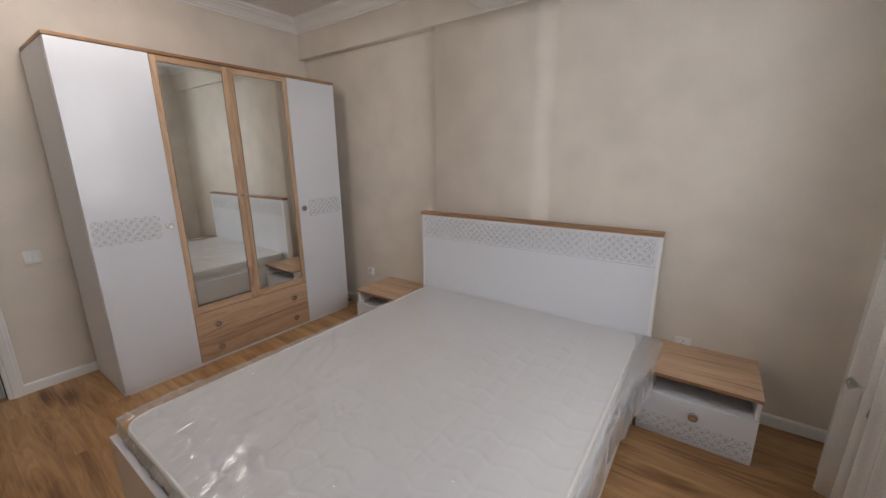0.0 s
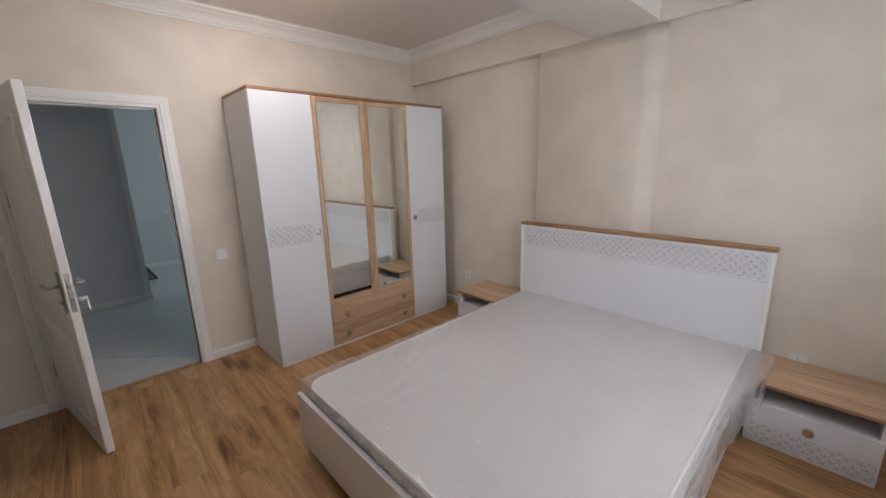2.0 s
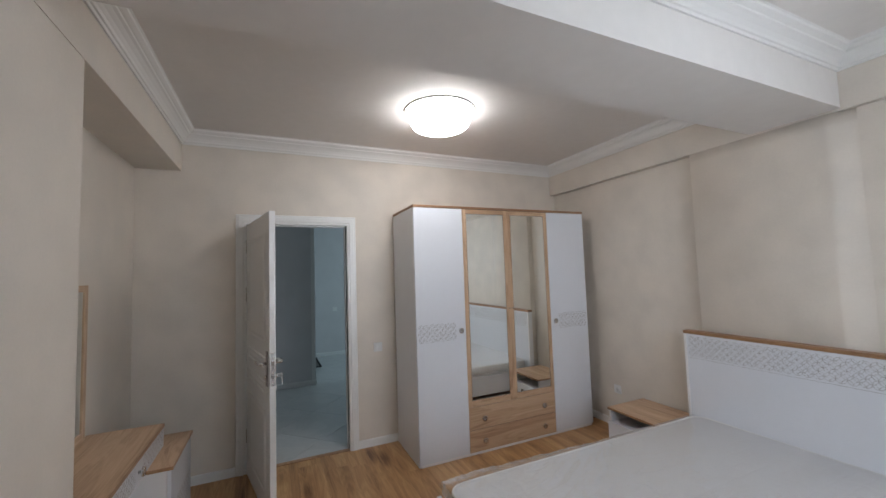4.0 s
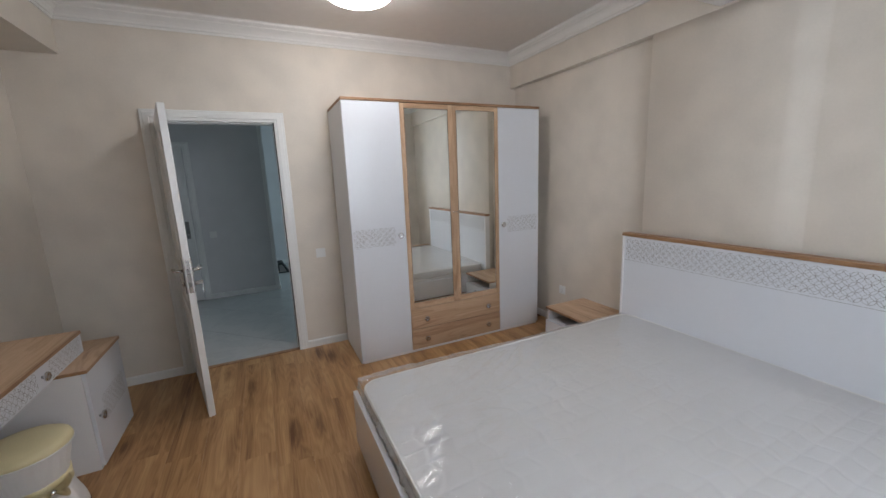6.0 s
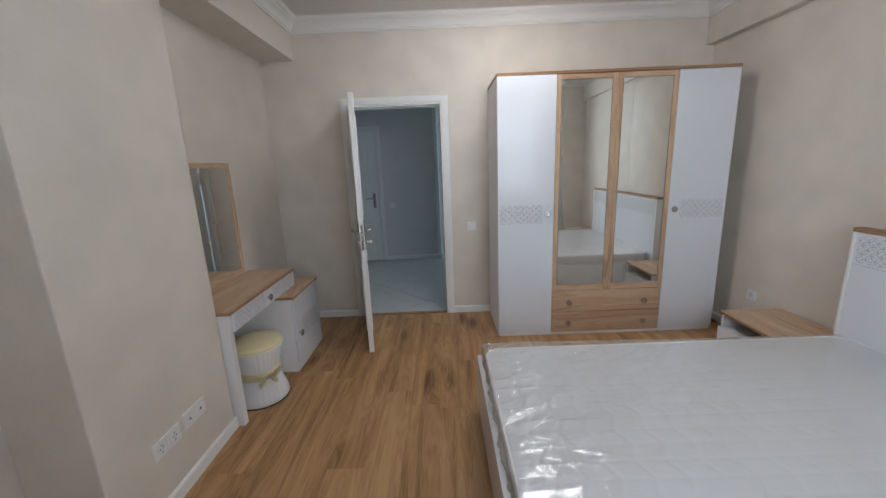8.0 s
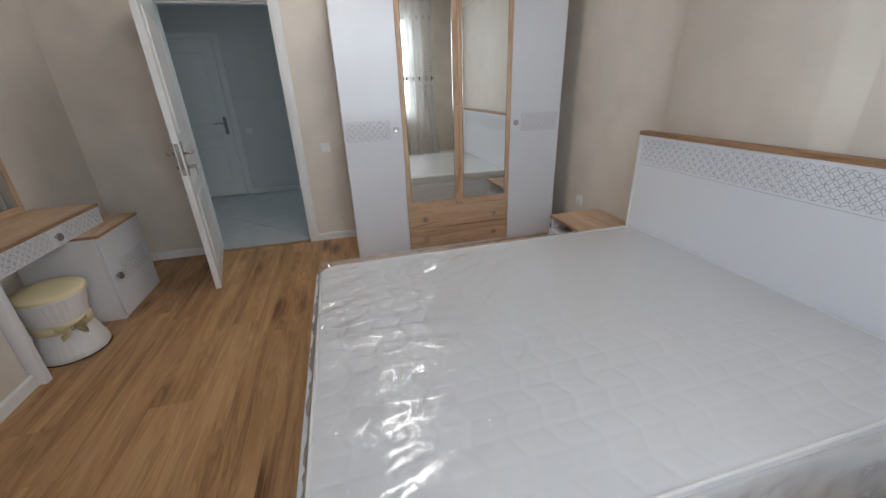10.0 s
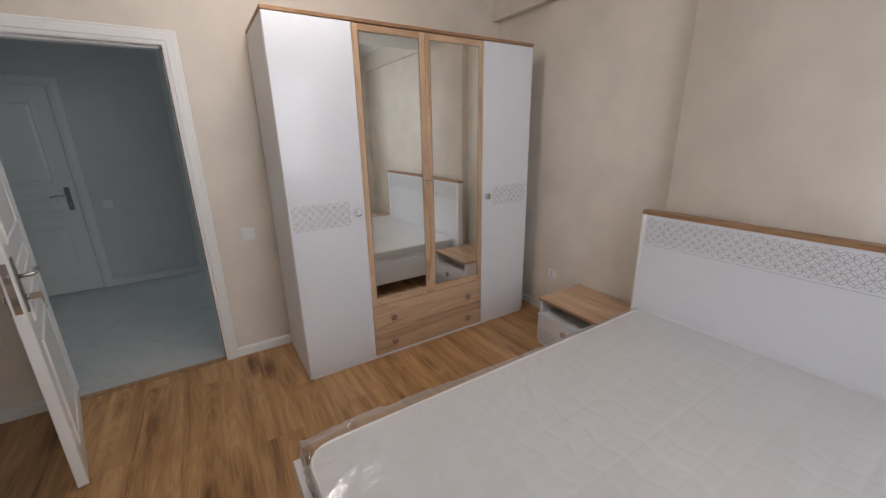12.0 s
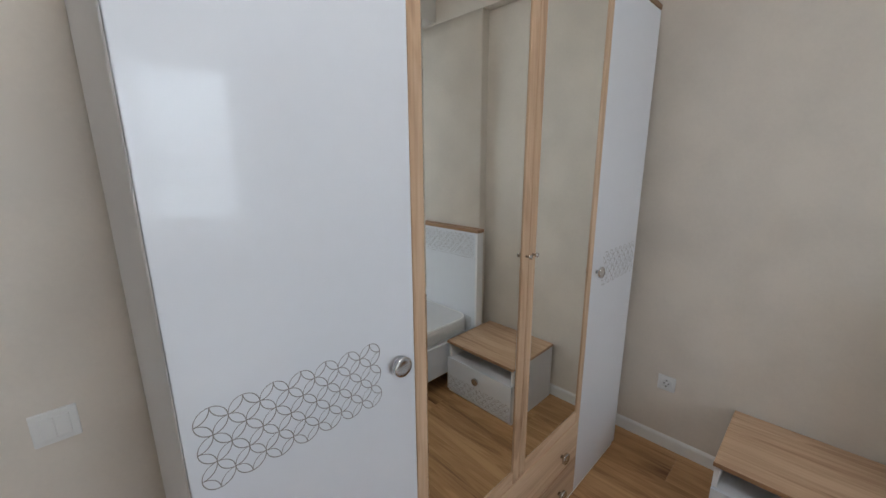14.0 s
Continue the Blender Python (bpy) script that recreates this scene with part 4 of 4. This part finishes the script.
for j in range(261):
    x = FX0M + (FX1M - FX0M) * j / 260
    drop = 0.105 + 0.012 * noise.noise((x * 9, 1, 3))
    for i in range(25):
        t = i / 24
        z = Z[int(j * NS / 260), 0] - drop * t + 0.006 * math.sin(math.pi * t) * noise.noise((x * 17, 2, t))
        puff = math.sin(math.pi * min(1.0, t * 1.6)) * max(0.0, 0.010 + 0.014 * noise.noise((x * 13, t * 2.5, 6)) + 0.007 * noise.noise((x * 47, t * 4, 2)))
        P[i, j] = (x, FY0 - 0.0015 - (puff if z > 0.380 else 0.0), z)
mesh_grid("end_flap", P, FILM_MILKY, film, "milky polythene tucked in at the foot")


def flap(side):
    """The loose film along one long side: it stands out from the edge, then hangs."""
    P = np.zeros((41, 241, 3))
    for j in range(241):
        y = FY0 + (FY1 - FY0) * j / 240
        if side > 0:
            head = min(1.0, max(0.0, (y - 1.45) / 0.65))
            head = head * head * (3 - 2 * head)
            out, drop = 0.022 + 0.085 * head + 0.012 * noise.noise((y * 7, 0, 1)), 0.235 + 0.03 * noise.noise((y * 4, 2, 1)) - 0.05 * head
            x0 = FX1M
        else:
            foot = min(1.0, max(0.0, (1.25 - y) / 0.75))
            out, drop = 0.010 + 0.034 * foot + 0.016 * foot * noise.noise((y * 9, 0, 4)), 0.080 - 0.05 * foot + 0.03 * noise.noise((y * 8, 2, 7))
            x0 = FX0M
        z0 = film_top(x0, y)
        for i in range(41):
            t = i / 40
            a = min(1.0, t / 0.35)
            x = x0 + side * out * math.sin(a * math.pi / 2) + side * 0.014 * t * noise.noise((y * 15, t * 3, 3))
            z = z0 - drop * max(0.0, (t - 0.12) / 0.88) ** (1.3 if side > 0 else 0.9) + 0.010 * math.sin(t * math.pi) * noise.noise((y * 11, 5, t)) * 1.2
            if side < 0:
                z += foot * math.sin(math.pi * min(1.0, 0.15 + t)) * (0.006 + 0.022 * abs(noise.noise((y * 5.3, 8, 1))) + 0.008 * noise.noise((y * 31, t * 3, 4)))
                x -= 0.010 * foot * t * noise.noise((y * 33, t * 4, 9))
            P[i, j] = (x, y, z)
    mesh_grid("side_flap", P, FILM_MILKY if side > 0 else FILM_THIN, film, "loose polythene hanging over the edge")


flap(1)
flap(-1)


def vanity():
    """The desk: top, drawer under it and an end panel; it bears on the low cabinet at its other end."""
    X0, X1, Y0, Y1, H = -2.605, -1.668, -1.235, -1.592, 0.732
    d = thing("vanity_desk", pose(X1, Y0, 0, 0, 0, 180), "white vanity desk with oak top and one engraved drawer", "desk")
    W, D = X1 - X0, Y0 - Y1
    part("top", bm_box(-0.002, W + 0.004, -0.006, D, H - 0.020, H, 0.0015), OAK_X, d, "light oak desk top")
    part("edge_band", bm_box(-0.0022, W + 0.0042, -0.0068, -0.0058, H - 0.020, H - 0.0008), OAK_EDGE, d, "darker oak edge band")
    part("edge_band", bm_box(-0.0028, -0.0018, -0.0058, D, H - 0.020, H - 0.0008), OAK_EDGE, d, "darker oak edge band")
    part("end_panel", bm_box(0.0, 0.040, 0.012, D - 0.002, 0.0, H - 0.021, 0.0015), MELAMINE, d, "white end panel")
    part("drawer_box", bm_box(0.040, W - 0.006, 0.014, D - 0.01, 0.608, H - 0.021), MELAMINE, d)
    f = part("drawer", bm_box(0.024, W - 0.002, -0.004, 0.013, 0.602, H - 0.022, 0.0015, seg=2), LACQUER, d, "white gloss drawer front")
    knob(f, W / 2, -0.004, 0.657)
    part("engraving", bm_rings(8, 2, 0.0460, 0.05, 0.612, -0.0044), GROOVE_SHADE, f, "engraved interlaced circles")["kind"] = "stuff"
    part("engraving", bm_rings(8, 2, 0.0460, W - 0.03 - 0.368, 0.612, -0.0044), GROOVE_SHADE, f, "engraved interlaced circles")["kind"] = "stuff"
    # low cabinet at the far end
    C0, C1, CYF, CH = -2.800, -2.275, -1.125, 0.600
    c = thing("low_cabinet", pose(C1, CYF, 0, 0, 0, 180), "low white cabinet with oak top beneath the vanity desk", "cabinet")
    CW, CD = C1 - C0, CYF - Y1
    part("top", bm_box(-0.003, CW + 0.003, -0.008, CD, CH - 0.018, CH, 0.0015), OAK_X, c, "light oak cabinet top")
    part("edge_band", bm_box(-0.0032, CW + 0.0032, -0.0088, -0.0078, CH - 0.018, CH - 0.0008), OAK_EDGE, c, "darker oak edge band")
    part("edge_band", bm_box(-0.0038, -0.0028, -0.0078, CD, CH - 0.018, CH - 0.0008), OAK_EDGE, c, "darker oak edge band")
    part("body", bm_box(0.0, CW, 0.020, CD - 0.002, 0.0, CH - 0.019, 0.0015), MELAMINE, c)
    q = part("door", bm_box(0.001, CW - 0.001, 0.0, 0.018, 0.022, CH - 0.021, 0.002, seg=2), LACQUER, c, "white gloss cabinet door")
    knob(q, 0.055, 0.0, 0.300)
    part("engraving", bm_rings(7, 3, 0.0493, 0.125, 0.235, -0.0004), GROOVE_SHADE, q, "band of engraved interlaced circles")["kind"] = "stuff"
    # framed mirror standing on the desk against the wall
    m = thing("vanity_mirror", pose(-1.76, -1.570, H, 0, 0, 180), "oak-framed dressing mirror standing on the vanity desk", "mirror")
    MW, MH, fw = 0.765, 0.845, 0.036
    for x0, x1, z0, z1, mt in ((0, fw, 0, MH, OAK_Z), (MW - fw, MW, 0, MH, OAK_Z), (fw, MW - fw, 0, 0.05, OAK_X), (fw, MW - fw, MH - fw, MH, OAK_X)):
        part("frame", bm_box(x0, x1, 0.0, 0.020, z0, z1, 0.0015), mt, m, "light oak frame")
    part("mirror", bm_box(fw, MW - fw, 0.006, 0.012, 0.05, MH - fw), MIRROR, m, "mirror pane")
    part("backing", bm_box(fw, MW - fw, 0.0122, 0.018, 0.05, MH - fw), MELAMINE, m)


vanity()


def stool():
    s = thing("stool", pose(-1.985, -1.285, 0), "round waisted stool in white satin with cream seat and bow", "stool")
    H = 0.42

    def pleat(a, z):
        t = abs(z - 0.20) / 0.2
        return 1 + (0.006 + 0.008 * t) * math.sin(34 * a + 2.4 * math.sin(3 * a) + 1.2 * math.sin(7 * a)) * (0.4 if z > 0.36 or z < 0.02 else 1)

    part("skirt", bm_lathe([(0.165, 0.0), (0.172, 0.012), (0.166, 0.05), (0.150, 0.10), (0.134, 0.15), (0.126, 0.19), (0.128, 0.22), (0.140, 0.28), (0.153, 0.335), (0.160, 0.370), (0.158, 0.378)], 130, wobble=pleat), SATIN_WHITE, s, "gathered white satin skirt")
    part("seat", bm_lathe([(0.158, 0.368), (0.166, 0.376), (0.170, 0.388), (0.166, 0.402), (0.145, 0.415), (0.09, 0.423), (0.0, 0.425)], 56), SATIN, s, "padded cream satin seat")
    part("piping", bm_tube([(0.1665 * math.cos(2 * math.pi * i / 48), 0.1665 * math.sin(2 * math.pi * i / 48), 0.377) for i in range(49)], 0.005, 8), SATIN_WHITE, s, "white piping round the seat")
    part("base_ring", bm_lathe([(0.0, -0.0), (0.160, 0.0), (0.174, 0.001), (0.174, 0.006), (0.0, 0.006)], 56), RUBBER, s, "dark base ring")
    part("band", bm_lathe([(0.131, 0.172), (0.138, 0.176), (0.136, 0.20), (0.138, 0.226), (0.133, 0.230)], 56), SATIN, s, "cream satin band round the waist")
    bow = bmesh.new()
    for sg in (-1, 1):
        for k, (w, h, dz) in enumerate(((0.075, 0.05, 0.012), (0.06, 0.04, -0.035))):
            vs = []
            for i in range(9):
                t = i / 8
                hh = h * (0.18 + 0.82 * math.sin(math.pi * min(1, t * 0.62)))
                x = sg * w * t
                zc = 0.20 + dz * t * 1.4
                yv = -0.142 - 0.022 * math.sin(math.pi * t)
                vs.append((bow.verts.new((x, yv, zc - hh / 2)), bow.verts.new((x, yv - 0.012, zc)), bow.verts.new((x, yv, zc + hh / 2))))
            for a, b in zip(vs, vs[1:]):
                for q in range(2):
                    bow.faces.new((a[q], b[q], b[q + 1], a[q + 1])).smooth = True
    bmesh.ops.solidify(bow, geom=bow.faces[:], thickness=0.003)
    bow.transform(pose(0, 0, 0, 0, 0, 135))
    part("bow", bow, SATIN, s, "cream satin bow")
    part("brooch", bm_lathe([(0, 0), (0.011, 0), (0.012, 0.004), (0.007, 0.009), (0, 0.010)], 16, pose(0, 0, 0, 0, 0, 135) @ Matrix.Translation((0, -0.158, 0.20)) @ pose(0, 0, 0, 90)), STEEL, s, "round bright brooch on the bow")


stool()


# ---- lamp, switches, sockets ----
lamp = thing("ceiling_light", pose(-2.31, 0.53, ZC), "round white drum ceiling light, switched on", "ceiling light")
part("base", bm_lathe([(0.0, -0.004), (0.258, -0.004), (0.259, -0.012), (0.262, -0.012), (0.263, -0.010), (0.263, 0.0), (0.0, 0.0)], 64), TRIM, lamp, "white metal ceiling plate")
part("shade", bm_lathe([(0.0, -0.136), (0.14, -0.135), (0.196, -0.128), (0.216, -0.110), (0.232, -0.074), (0.249, -0.038), (0.256, -0.0135), (0.257, -0.0055), (0.0, -0.0045)], 64), LAMP, lamp, "glowing white drum diffuser")


def rocker_switch(m, label, rockers=2):
    s = thing("light_switch", m, label, "light switch")
    part("frame", bm_box(-0.042, 0.042, -0.009, 0.0, -0.042, 0.042, 0.003, seg=2), PLASTIC, s)
    w = 0.056 / rockers
    for i in range(rockers):
        x = -0.028 + i * w
        part("rocker", bm_box(x + 0.0006, x + w - 0.0006, -0.0125, -0.008, -0.028, 0.028, 0.0015), PLASTIC, s)
    return s


def socket(m, label, group=""):
    s = thing("wall_socket", m, label, "socket", group)
    part("frame", bm_box(-0.041, 0.041, -0.009, 0.0, -0.041, 0.041, 0.003, seg=2), PLASTIC, s)
    ring = bm_lathe([(0.021, 0.0), (0.026, 0.0), (0.026, 0.0035), (0.021, 0.0035), (0.021, 0.0)], 28, Matrix.Translation((0, -0.009, 0)) @ pose(0, 0, 0, 90))
    part("rim", ring, PLASTIC, s)
    part("well", bm_lathe([(0, 0), (0.020, 0), (0.020, 0.0006), (0, 0.0006)], 24, Matrix.Translation((0, -0.009, 0)) @ pose(0, 0, 0, 90)), PLASTIC, s)
    for x in (-0.0095, 0.0095):
        part("hole", bm_lathe([(0, 0), (0.0033, 0), (0.0033, 0.0004), (0, 0.0004)], 12, Matrix.Translation((x, -0.0097, 0)) @ pose(0, 0, 0, 90)), SOCKET_DARK, s)
    for z in (-0.0165, 0.0165):
        part("earth_clip", bm_box(-0.004, 0.004, -0.0106, -0.0097, z - 0.0035, z + 0.0035), DARKSTEEL, s)
    return s


rocker_switch(pose(XW, 0.277, 0.899, 0, 0, 90), "white double rocker switch on the cream wall")
rocker_switch(pose(HX, -0.813, 0.896, 0, 0, 90), "white rocker switch on the grey hall wall", 1)
rocker_switch(pose(HX2, 0.505, 0.918, 0, 0, 90), "white rocker switch on the far hall wall")
socket(pose(-2.577, YN, 0.372), "white wall socket beside the wardrobe")
socket(pose(0.155, YNE, 0.372), "white wall socket just above the nightstand")
for x in (-1.110, -1.193):
    socket(pose(x, YSC, 0.315, 0, 0, 180), "white wall socket in a row on the column", "row of sockets")
s = thing("media_outlet", pose(-1.345, YSC, 0.325, 0, 0, 180), "white double aerial and data outlet on the column", "outlet")
part("frame", bm_box(-0.082, 0.082, -0.009, 0, -0.041, 0.041, 0.003, seg=2), PLASTIC, s)
for x in (-0.041, 0.041):
    part("insert", bm_box(x - 0.027, x + 0.027, -0.0115, -0.009, -0.027, 0.027, 0.001), PLASTIC, s)
part("aerial_jack", bm_lathe([(0, 0), (0.006, 0), (0.006, 0.004), (0.003, 0.004), (0, 0.001)], 16, Matrix.Translation((-0.041, -0.0115, 0)) @ pose(0, 0, 0, 90)), DARKSTEEL, s)
part("data_jack", bm_box(0.034, 0.048, -0.0122, -0.0115, -0.006, 0.006), SOCKET_DARK, s)
stop = thing("floor_box", pose(-6.95, HC + 0.125, 0), "small black sloping box on the hall tiles by the wall", "box")
bm = bm_box(-0.12, 0.12, -0.10, 0.08, 0.0, 0.19, 0.004)
for v in bm.verts:
    if v.co.z > 0.1 and v.co.y > 0:
        v.co.y -= 0.10
part("body", bm, RUBBER, stop)
bm = bm_box(0.1205, 0.123, -0.08, 0.035, 0.02, 0.15, 0.001)
for v in bm.verts:
    if v.co.z > 0.1 and v.co.y > 0:
        v.co.y -= 0.065
part("panel", bm, DARKSTEEL, stop, "grey front plate")

# ---- floors ----
floor = setting("floor", bm_box(XW - 0.02, XE + 0.1, YS - 0.1, YN + 0.1, -0.05, -0.0035), JOINT, "oak laminate floor laid in long planks", "floor")
PWID, PLEN = 0.192, 1.285
rng = random.Random(4)


def bm_plank(l, w):
    return bm_box(0, l, 0, w, -0.0035, 0.0, 0.0003)


full = None
ny = int((YN - YS) / PWID) + 1
for j in range(ny):
    y0 = YS + j * PWID
    w = min(PWID, YN - y0) - 0.0005
    if w < 0.02:
        continue
    x = XW + 0.002 - rng.random() * PLEN
    while x < XE:
        a, b = max(x, XW + 0.002), min(x + PLEN, XE)
        if b - a > 0.03:
            whole = b - a > PLEN - 1e-4 and w > PWID - 0.001
            if whole and full is not None:
                ob = new("plank", full)
                ob.parent = floor
                ob.matrix_basis = pose(a, y0, 0)
            else:
                ob = part("plank", bm_plank(b - a - 0.0004, w), PLANK, floor, at=pose(a, y0, 0))
                if whole:
                    full = ob.data
        x += PLEN

hall_floor = setting("floor_hall", bm_box(HX2, XW - 0.04, -3.0, 3.0, -0.05, -0.0035), GROUT, "pale marbled tiles laid diagonally in the hall", "floor")


def clip(poly, axis, value, keep_less):
    out = []
    for p, q in zip(poly, poly[1:] + poly[:1]):
        ip, iq = (p[axis] <= value) == keep_less, (q[axis] <= value) == keep_less
        if ip:
            out.append(p)
        if ip != iq:
            t = (value - p[axis]) / (q[axis] - p[axis])
            out.append(tuple(a + t * (b - a) for a, b in zip(p, q)))
    return out


TS = 0.60
for i in range(-16, 17):
    for j in range(-16, 17):
        c = ((i - j) * TS / math.sqrt(2) - 5.0, (i + j) * TS / math.sqrt(2) - 0.2)
        h = (TS - 0.003) / math.sqrt(2)
        poly = [(c[0] - h, c[1]), (c[0], c[1] - h), (c[0] + h, c[1]), (c[0], c[1] + h)]
        for axis, value, less in ((0, XW - 0.046, True), (0, HX2, False), (1, -2.2, False), (1, 2.2, True)):
            poly = clip(poly, axis, value, less) if poly else poly
        if len(poly) < 3 or (c[0] < HX - 0.3 and c[1] < HC - 0.4):
            continue
        bm = bmesh.new()
        top = [bm.verts.new((x - c[0], y - c[1], 0.0)) for x, y in poly]
        low = [bm.verts.new((x - c[0], y - c[1], -0.0035)) for x, y in poly]
        bm.faces.new(top)
        n = len(poly)
        for k in range(n):
            bm.faces.new((low[k], low[(k + 1) % n], top[(k + 1) % n], top[k]))
        bmesh.ops.recalc_face_normals(bm, faces=bm.faces[:])
        part("tile", bm, TILE, hall_floor, at=pose(c[0], c[1], 0))
